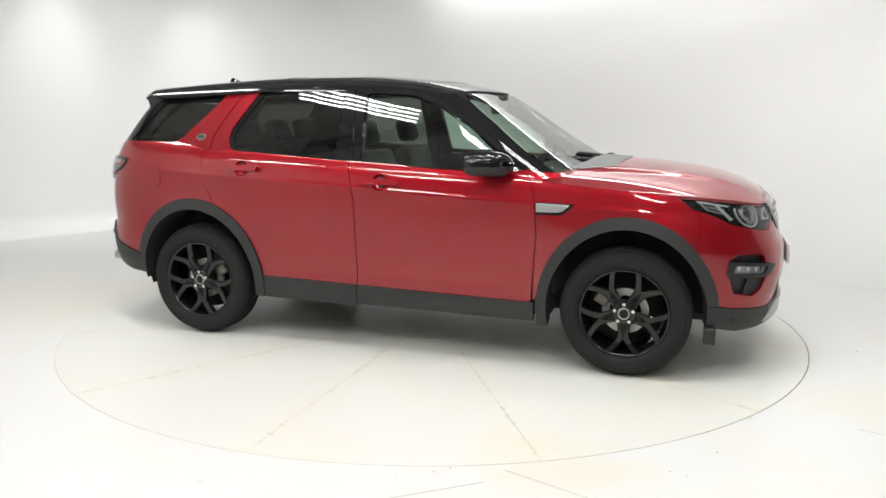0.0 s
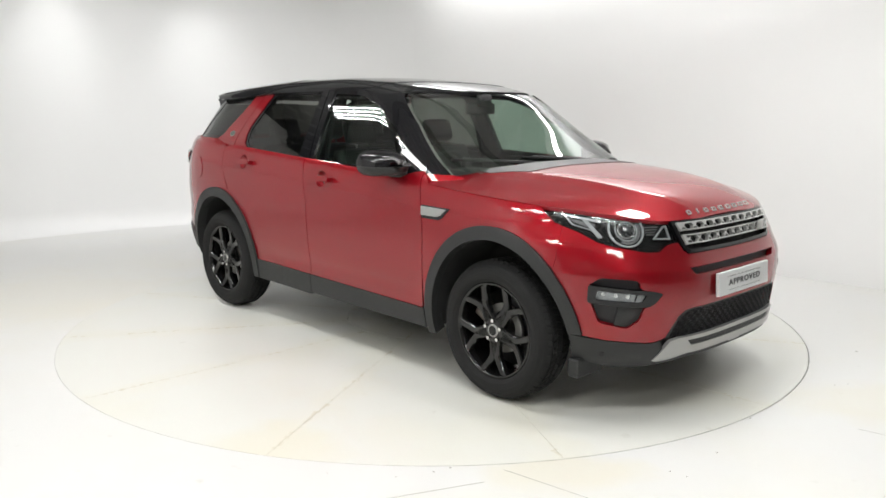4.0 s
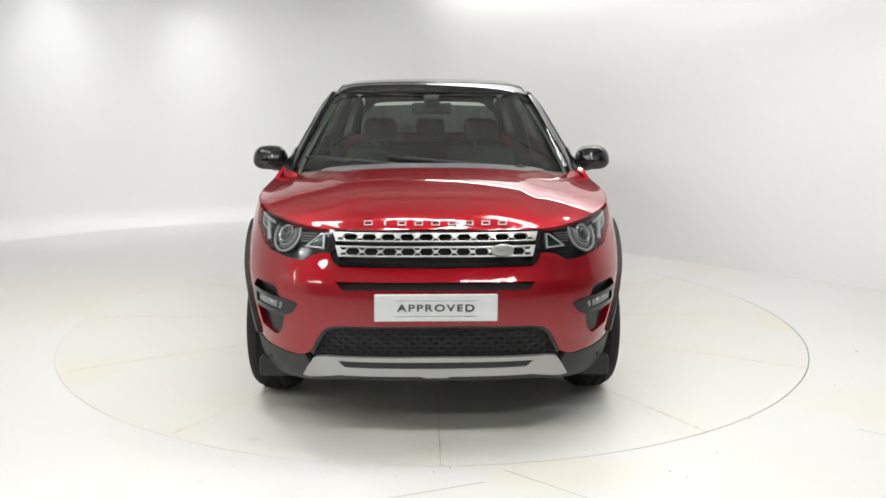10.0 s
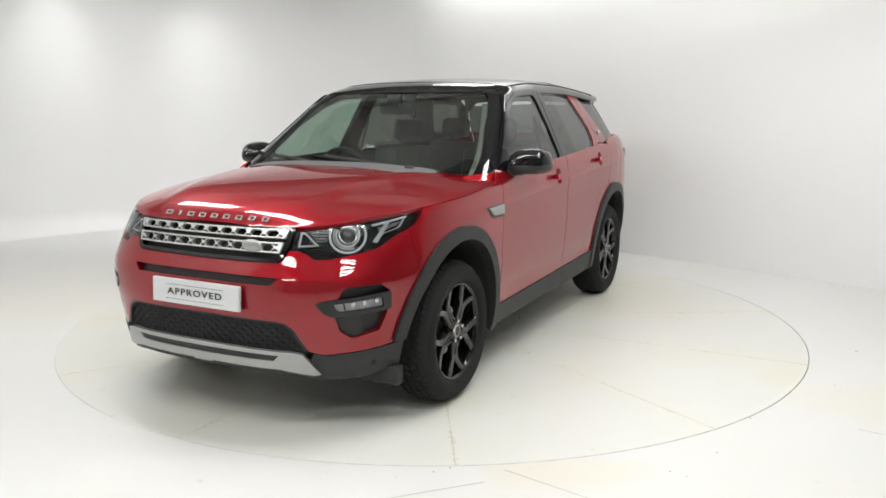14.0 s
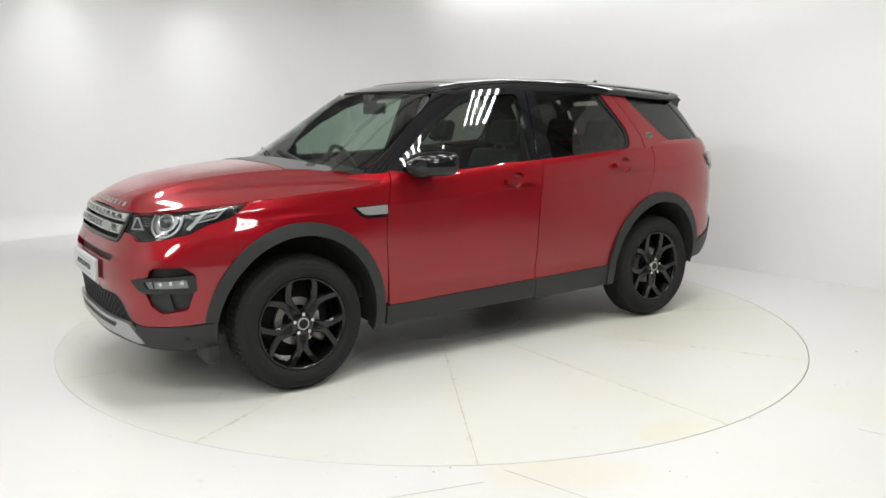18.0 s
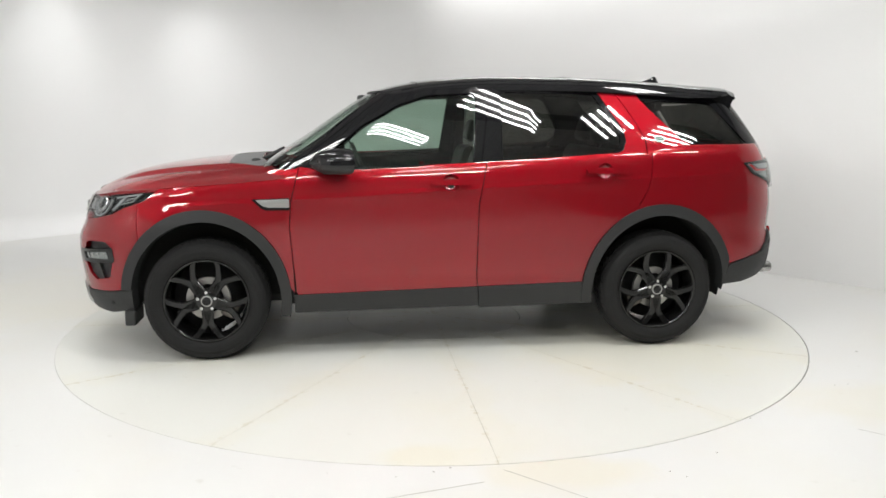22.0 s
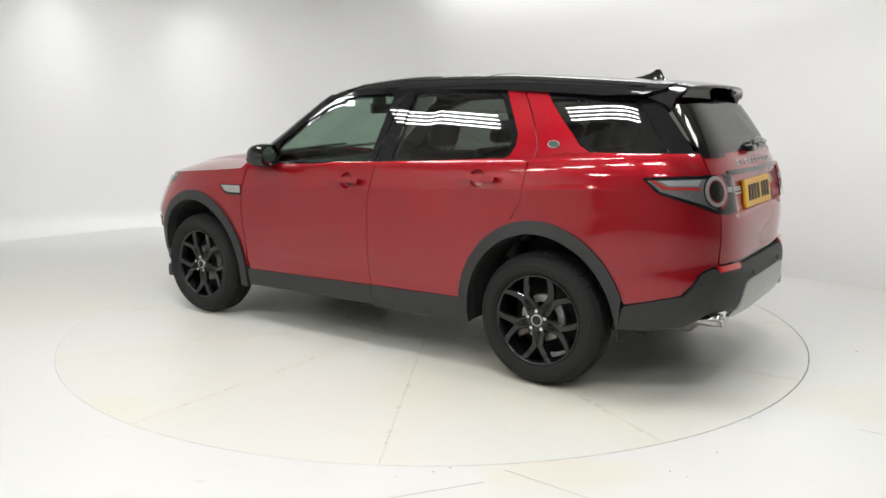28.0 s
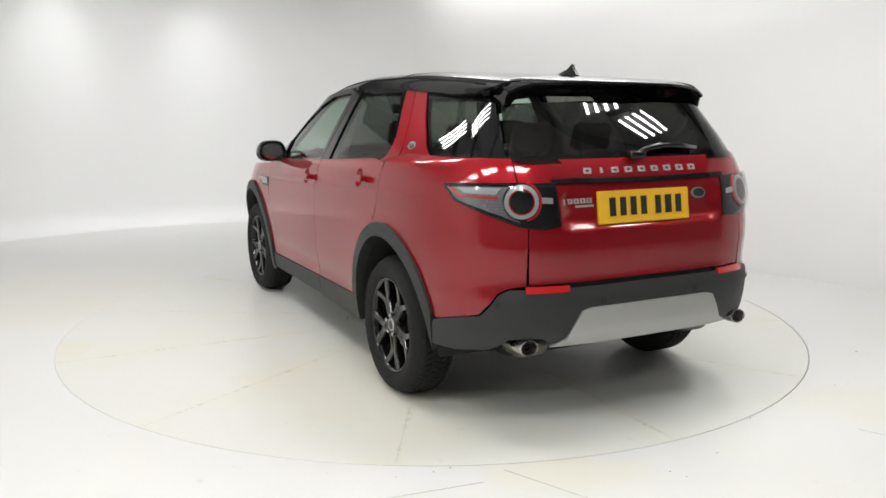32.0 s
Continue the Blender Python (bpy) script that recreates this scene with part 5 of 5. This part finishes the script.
    cu = bpy.data.curves.new("lettering", "FONT")
    cu.body, cu.size, cu.align_x, cu.align_y, cu.extrude, cu.space_character = "APPROVED", 0.052, "CENTER", "CENTER", 0.001, 1.22
    cu.offset = 0.0009
    tx = new("lettering_curve", cu)
    bpy.context.view_layer.update()
    me = bpy.data.meshes.new_from_object(tx.evaluated_get(bpy.context.evaluated_depsgraph_get()))
    bpy.data.objects.remove(tx)
    me.materials.clear()
    me.materials.append(INKGREY)
    t = new("lettering", me)
    t.parent = pl
    t.matrix_basis = m @ Matrix.Translation((0.0055, 0, -0.001)) @ Matrix(((0, 0, 1, 0), (1, 0, 0, 0), (0, 1, 0, 0), (0, 0, 0, 1))) @ Matrix.Diagonal((1.10, 0.80, 1, 1))
    for z in (0.031, -0.036):
        bm = bmesh.new()
        box(bm, 0.0035, 0.0048, -0.175, 0.175, z - 0.0007, z + 0.0007, 0, 1, m)
        part("plate_line", bm, LAMPGREY, pl, smooth=False)
    # lettering on the bonnet's lip as plain bars
    for k in range(9):
        y = -0.330 + 0.660 * (k + 0.5) / 9
        w = 0.005 if k == 1 else 0.019
        # the place on the lip where the skin is at the word's height
        x = 2.12
        while bonnet_z(x, y) < 0.975 and x > 1.9 or abs(y) > _yh(x):
            x -= 0.002
        bm = bmesh.new()
        mm = Matrix.Translation((x, y, bonnet_z(x, y))) @ Matrix.Rotation(radians(-8 * y / 0.33), 4, "Z") @ Matrix.Rotation(radians(48), 4, "Y")
        for bar in (((-0.012, 0.012, -w, w),) if k == 1 else ((-0.012, -0.007, -w, w), (0.007, 0.012, -w, w), (-0.0068, 0.0068, -w, 0.006 - w), (-0.0068, 0.0068, w - 0.006, w))):
            box(bm, *bar, 0.0, 0.006, 0.001, 1, mm)
        part("letter_bar", bm, LETTER, car, "silver bar of lettering", smooth=False)


front_details()


def side_details():
    B, G = BODY, GREEN
    for mir in (False, True):
        s = -1 if mir else 1
        # vent in the wing
        v = sheet("side_vent", BLACK, B, [fillet(B.poly([("s", 0.874, 0.962), ("s", 1.088, 0.957), ("s", 1.035, 0.905), ("s", 1.005, 0.893), ("s", 0.874, 0.893)]), 0.006)], label="black vent with a silver blade", off=0.004, depth=0.006, step=0.03, mirror=mir)
        sheet("vent_blade", SILVER, B, [fillet(B.poly([("s", 0.875, 0.956), ("s", 1.065, 0.951), ("s", 1.025, 0.918), ("s", 0.995, 0.909), ("s", 0.875, 0.909)]), 0.006)], v, "silver blade", off=0.009, depth=0.006, step=0.03, mirror=mir)
        # door handles over round recesses
        for x, z in ((-0.066, 1.040), (-1.003, 1.100)):
            u, zz = B.dom("s", x, z)
            h = sheet("door_handle", RED, B, [fillet([(u - 0.125, zz + 0.006), (u - 0.115, zz - 0.014), (u + 0.115, zz - 0.018), (u + 0.122, zz + 0.006), (u + 0.10, zz + 0.016), (u - 0.10, zz + 0.016)], 0.008)], off=0.040, depth=0.014, step=0.03, mirror=mir)
            for d in (-0.105, 0.105):
                o = [(u + d - 0.014, zz - 0.010), (u + d + 0.014, zz - 0.010), (u + d + 0.014, zz + 0.010), (u + d - 0.014, zz + 0.010)]
                sheet("handle_foot", RED, B, [o], h, off=0.030, depth=0.032, step=0.03, mirror=mir)
            # cup behind the grip
            bm = bmesh.new()
            c = B.at(u, zz, 0.001)
            nrm = B.at(u, zz, 0.02) - B.at(u, zz, 0.0)
            c.y *= s
            nrm.y *= s
            lathe(bm, [(0.0515, -0.001), (0.049, -0.004), (0.046, -0.022), (0.034, -0.034), (0.0005, -0.038)], 32, Matrix.Translation(c) @ nrm.to_track_quat("Z", "Y").to_matrix().to_4x4())
            part("handle_cup", bm, RED, h)
        # badge on the rear pillar
        u, z = G.dom("s", -1.385, 1.283)
        bdg = sheet("pillar_badge", SILVER, G, [circ(G, u, z, 0.034, 28, 0.62)], label="small oval green and silver badge", off=0.012, depth=0.008, step=0.03, mirror=mir)
        sheet("badge_face", BADGE, G, [circ(G, u, z, 0.029, 28, 0.60)], bdg, off=0.0135, depth=0.002, step=0.03, mirror=mir)
        # window seals
        sheet("window_seal", BLACK, G, [G.poly([("s", 0.62, 1.118), ("s", -0.2, 1.143), ("s", -0.2, 1.152), ("s", 0.62, 1.127)])], off=0.006, depth=0.008, step=0.05, mirror=mir)
        # door mirror
        mr = new("door_mirror")
        mr.parent = car
        mr["label"] = "gloss black door mirror"
        rings = []
        for x, wy, wz, dy, dz in ((0.525, 0.100, 0.067, 0.0, 0.0), (0.545, 0.107, 0.073, 0.0, 0.0), (0.60, 0.108, 0.073, 0.0, 0.0), (0.655, 0.100, 0.066, 0.004, -0.002), (0.70, 0.080, 0.052, 0.008, -0.006), (0.722, 0.048, 0.030, 0.010, -0.010), (0.728, 0.012, 0.009, 0.010, -0.012)):
            ring = []
            for j in range(28):
                a = 2 * math.pi * j / 28
                ca, sa = math.cos(a), math.sin(a)
                q = (abs(ca) ** 3.2 + abs(sa) ** 3.2) ** (-1 / 3.2)
                ring.append((x - 0.05 * (q * ca) * 0.5, s * (0.992 - dy + wy * q * ca * (1 - 0.18 * max(0, sa))), 1.174 + dz + wz * q * sa))
            rings.append(ring)
        # gloss cap above, matt shell below, parted at the middle
        for nm, m, lab, js in (("housing", BLACK, "gloss black upper cap", list(range(-1, 15))), ("lower_housing", PLAST, "matt grey lower shell", list(range(15, 27)))):
            bm = bmesh.new()
            vs = [[bm.verts.new(r[j % 28]) for j in js + [js[-1] + 1]] for r in rings]
            for a, b in zip(vs, vs[1:]):
                for j in range(len(js)):
                    bm.faces.new((a[j], a[j + 1], b[j + 1], b[j]) if s > 0 else (a[j], b[j], b[j + 1], a[j + 1]))
            bm.faces.new(vs[-1])
            part(nm, bm, m, mr, lab)
        bm = bmesh.new()
        bm.faces.new([bm.verts.new((v[0], v[1], v[2])) for v in [(0.534 - 0.05 * 0.5 * math.cos(2 * math.pi * j / 28), s * (0.995 + 0.080 * math.cos(2 * math.pi * j / 28)), 1.174 + 0.055 * math.sin(2 * math.pi * j / 28)) for j in range(28)]])
        part("mirror_glass", bm, CHROME, mr, "mirror glass", smooth=False)
        bm = bmesh.new()
        tube(bm, [(0.680, s * 0.845, 1.112), (0.655, s * 0.90, 1.118), (0.635, s * 0.96, 1.122)], 0.042, 12, 0.6)
        part("arm", bm, PLAST, mr)
        sheet("mirror_base", BLACK, G, [G.poly([("s", 0.792, 1.166), ("s", 0.836, 1.096), ("s", 0.66, 1.100), ("s", 0.585, 1.124), ("s", 0.590, 1.238), ("s", 0.665, 1.232)])], mr, "gloss black sail panel", off=0.010, depth=0.016, step=0.03, mirror=mir)
    # fuel flap on the right
    u, z = B.dom("s", -1.690, 1.030)
    sheet("fuel_flap", RED, B, [circ(B, u, z, 0.082, 36)], label="round fuel flap", off=0.0035, depth=0.004, step=0.03, mirror=True)


side_details()


def roof_details():
    # spoiler
    bm = bmesh.new()
    rows = []
    for k in range(25):
        y = -0.585 + 1.17 * k / 24
        q = abs(y) / 0.585
        tip = -2.035 + 0.070 * q ** 3
        zt = 1.600 - 0.016 * q ** 2 - 0.035 * q ** 10
        z0 = ROOF.f(-1.82, y) + 0.002
        dr = 0.055 * smooth01(0.80, 1.0, q)
        sec = [(-1.80, z0 - 0.03), (-1.80, z0), (-1.90, (z0 + zt) / 2 + 0.008), (tip + 0.02, zt + 0.002), (tip, zt - 0.004), (tip - 0.002, zt - 0.016), (tip + 0.015, zt - 0.024), (-1.93, zt - 0.040 - dr), (-1.84, zt - 0.065 - dr)]
        rows.append([bm.verts.new((a, y, b)) for a, b in sec])
    for a, b in zip(rows, rows[1:]):
        for j in range(len(a) - 1):
            bm.faces.new((a[j], a[j + 1], b[j + 1], b[j]))
    bm.faces.new(rows[0])
    bm.faces.new(rows[-1][::-1])
    bmesh.ops.recalc_face_normals(bm, faces=bm.faces[:])
    part("roof_spoiler", bm, BLACK, car, "gloss black roof spoiler", angle=50)
    # aerial fin
    bm = bmesh.new()
    rows = []
    for x, h, w in ((-1.50, 0.006, 0.014), (-1.55, 0.018, 0.022), (-1.60, 0.038, 0.022), (-1.632, 0.060, 0.014), (-1.655, 0.060, 0.011), (-1.668, 0.037, 0.014), (-1.685, 0.012, 0.018), (-1.70, 0.003, 0.010)):
        zb = ROOF.f(x, 0) - 0.004
        rows.append([bm.verts.new((x, y, zb + z)) for y, z in ((-w * 1.6, 0), (-w, h * 0.25), (-w * 0.4, h * 0.8), (0, h), (w * 0.4, h * 0.8), (w, h * 0.25), (w * 1.6, 0))])
    for a, b in zip(rows, rows[1:]):
        for j in range(6):
            bm.faces.new((a[j], a[j + 1], b[j + 1], b[j]))
    bm.faces.new(rows[0])
    bm.faces.new(rows[-1][::-1])
    bmesh.ops.recalc_face_normals(bm, faces=bm.faces[:])
    part("aerial_fin", bm, BLACK, car, "black shark fin aerial", angle=60)
    # wipers
    for pts in (((1.10, 0.48, 1.145), (1.06, 0.30, 1.16), (0.985, -0.16, 1.195)), ((1.08, -0.10, 1.15), (1.03, -0.30, 1.17), (0.90, -0.66, 1.195))):
        bm = bmesh.new()
        tube(bm, pts, 0.010, 6)
        w = part("wiper", bm, PLAST, car, "black windscreen wiper")
        bm = bmesh.new()
        a, b, c = (Vector(p) for p in pts)
        tube(bm, [b + (b - c) * 0.15 + Vector((0.012, 0, -0.006)), c + (c - b) * 0.2 + Vector((0.012, 0, -0.006))], 0.008, 6)
        part("wiper_blade", bm, RUBBER, w)
        bm = bmesh.new()
        lathe(bm, [(0.030, -0.02), (0.028, 0.012), (0.016, 0.020), (0.0005, 0.021)], 16, Matrix.Translation(a))
        part("wiper_cap", bm, PLAST, w)
    G = GREEN
    p = lambda y, z, o: Vector((G.at(G.dom("r", abs(y), z)[0], z, o).x, y, z))
    bm = bmesh.new()
    tube(bm, [p(0.02, 1.262, 0.03), p(-0.05, 1.290, 0.038), p(-0.15, 1.303, 0.038), p(-0.25, 1.300, 0.034), p(-0.35, 1.287, 0.028)], 0.015, 8)
    w = part("rear_wiper", bm, BLACK, car, "black tailgate wiper")
    bm = bmesh.new()
    box(bm, -0.03, 0.03, -0.045, 0.045, -0.018, 0.018, 0.010, 2, Matrix.Translation(p(0.02, 1.262, 0.02)))
    part("wiper_cap", bm, BLACK, w)


roof_details()


def seat(x, y, width, name, head=1):
    st = new(name)
    st.parent = car
    st["label"] = "black leather seat with headrest"
    bm = bmesh.new()
    box(bm, x - 0.24, x + 0.26, y - width / 2, y + width / 2, 0.60, 0.76, 0.05, 3)
    part("cushion", bm, LEATHER, st)
    lean = Matrix.Translation((x - 0.24, 0, 0.72)) @ Matrix.Rotation(radians(-17), 4, "Y")
    bm = bmesh.new()
    box(bm, -0.06, 0.06, y - width / 2, y + width / 2, 0.0, 0.50, 0.05, 3, lean)
    part("backrest", bm, LEATHER, st)
    n = head
    for k in range(n):
        yy = y + (k - (n - 1) / 2) * (width / max(n, 1)) * 0.98
        bm = bmesh.new()
        box(bm, -0.045, 0.050, yy - 0.125, yy + 0.125, 0.535, 0.70, 0.04, 3, lean)
        hr = part("headrest", bm, LEATHER, st)
        for d in (-0.05, 0.05):
            bm = bmesh.new()
            tube(bm, [lean @ Vector((0, yy + d, 0.48)), lean @ Vector((0, yy + d, 0.56))], 0.007, 6)
            part("headrest_post", bm, CHROME, hr)


def cabin():
    seat(0.02, 0.37, 0.50, "front_seat")
    seat(0.02, -0.37, 0.50, "front_seat")
    seat(-0.86, 0.0, 1.26, "rear_bench", 3)
    # dashboard
    bm = bmesh.new()
    rows = []
    for k in range(17):
        y = -0.76 + 1.52 * k / 16
        b = 0.035 * math.exp(-((y + 0.37) / 0.20) ** 2) + 0.018 * math.exp(-((y - 0.0) / 0.16) ** 2)
        sec = [(0.99 - 0.12 * (y / 0.76) ** 2, 1.085), (0.80, 1.105 + b * 0.4), (0.64, 1.090 + b), (0.58, 1.05 + b), (0.56, 0.95), (0.60, 0.80), (0.70, 0.70)]
        rows.append([bm.verts.new((a, y, z)) for a, z in sec])
    for a, b in zip(rows, rows[1:]):
        for j in range(6):
            bm.faces.new((a[j], a[j + 1], b[j + 1], b[j]))
    part("dashboard", bm, TRIM, car, "black plastic dashboard")
    # steering wheel
    sw = new("steering_wheel")
    sw.parent = car
    sw.matrix_basis = Matrix.Translation((0.43, -0.37, 1.045)) @ Matrix.Rotation(radians(-68), 4, "Y")
    bm = bmesh.new()
    prof = [(0.178 + 0.016 * math.cos(2 * math.pi * k / 10), 0.016 * math.sin(2 * math.pi * k / 10)) for k in range(10)]
    lathe(bm, prof, 40, None, True)
    part("rim", bm, LEATHER, sw)
    bm = bmesh.new()
    box(bm, -0.07, 0.07, -0.075, 0.075, -0.02, 0.02, 0.02, 2)
    part("boss", bm, TRIM, sw)
    for a in (0, 90, 270):
        bm = bmesh.new()
        box(bm, 0.05, 0.175, -0.018, 0.018, -0.012, 0.006, 0.005, 1, Matrix.Rotation(radians(a + 180), 4, "Z"))
        part("spoke", bm, SILVER, sw)
    # inside mirror
    bm = bmesh.new()
    box(bm, -0.018, 0.018, -0.125, 0.125, -0.036, 0.036, 0.012, 2, Matrix.Translation((0.40, 0.0, 1.470)))
    im = part("inside_mirror", bm, TRIM, car)
    bm = bmesh.new()
    box(bm, 0.40, 0.46, -0.05, 0.05, 1.48, 1.56, 0.015, 2)
    part("mirror_foot", bm, TRIM, im)
    # headliner below the roof, tub below the windows
    L = [(0.36, 0.0), (0.33, 0.40), (0.24, 0.56)] + [(x, 0.60) for x in (0.0, -0.5, -1.0, -1.5)] + [(-1.80, 0.56), (-1.84, 0.0)]
    loop = [(x, -y) for x, y in L] + [(x, y) for x, y in L[::-1] if y > 1e-4]
    part("headliner", skin(ROOF, [loop], -0.035, 0.0, 0.08), LINER, car, "light grey headliner")
    bm = bmesh.new()
    box(bm, -1.90, 0.95, -0.70, 0.70, 0.42, 0.50)
    part("cabin_floor", bm, DARK, car)
    bm = bmesh.new()
    box(bm, -2.05, -1.22, -0.68, 0.68, 1.02, 1.035, 0.004, 1)
    part("load_cover", bm, TRIM, car, "black load cover")
    bm = bmesh.new()
    box(bm, 0.92, 0.97, -0.78, 0.78, 0.42, 1.06)
    part("bulkhead", bm, DARK, car)
    bm = bmesh.new()
    box(bm, -1.85, 1.95, -0.50, 0.50, 0.245, 0.42, 0.05, 2)
    for s in (-1, 1):
        box(bm, -0.90, 0.86, s * 0.67 - 0.19, s * 0.67 + 0.19, 0.27, 0.42, 0.03, 1)
    part("underbody", bm, DARK, car, "dark underbody")
    # inner pillar trim, pale, seen through the glass
    G = GREEN
    sheet("tailgate_trim", TRIM, BODY, [tail(BODY.poly([("r", 0.0, 0.74), ("r", 0.60, 0.74), ("r", 0.61, 1.235), ("r", 0.0, 1.235)]))], off=-0.035, depth=0, step=0.06)
    for mir in (False, True):
        sheet("pillar_trim", LINER, G, [G.poly([("f", 0.775, 1.12), ("s", 0.66, 1.20), ("s", 0.45, 1.39), ("s", 0.24, 1.51), ("f", 0.60, 1.53), ("f", 0.68, 1.38)])], off=-0.035, depth=0, step=0.05, mirror=mir)
        sheet("pillar_trim", TRIM, G, [G.poly([("s", -0.20, 1.14), ("s", -0.25, 1.57), ("s", -0.38, 1.57), ("s", -0.40, 1.14)])], off=-0.035, depth=0, step=0.05, mirror=mir)
        sheet("pillar_trim", TRIM, G, [G.poly([("s", -1.00, 1.575), ("s", -1.145, 1.335), ("s", -1.150, 1.275), ("s", -1.08, 1.18), ("s", -1.62, 1.20), ("s", -1.62, 1.235), ("s", -1.53, 1.282), ("s", -1.475, 1.34), ("s", -1.265, 1.56), ("s", -1.126, 1.575)])], off=-0.03, depth=0, step=0.05, mirror=mir)
        bm = bmesh.new()
        s = -1 if mir else 1
        tube(bm, [(-0.30, s * 0.66, 1.42), (-0.29, s * 0.72, 1.20), (-0.28, s * 0.74, 0.95)], 0.022, 6, 0.12)
        part("seat_belt", bm, TRIM, car)


cabin()


def motions():
    rows = [(t, pose(0, 0, 0, 0, 0, a)) for t, a in TURN]
    walk(table, rows)
    walk(car, [(t, m @ Matrix.Translation((OFFSET[0], OFFSET[1], 0))) for t, m in rows])


motions()
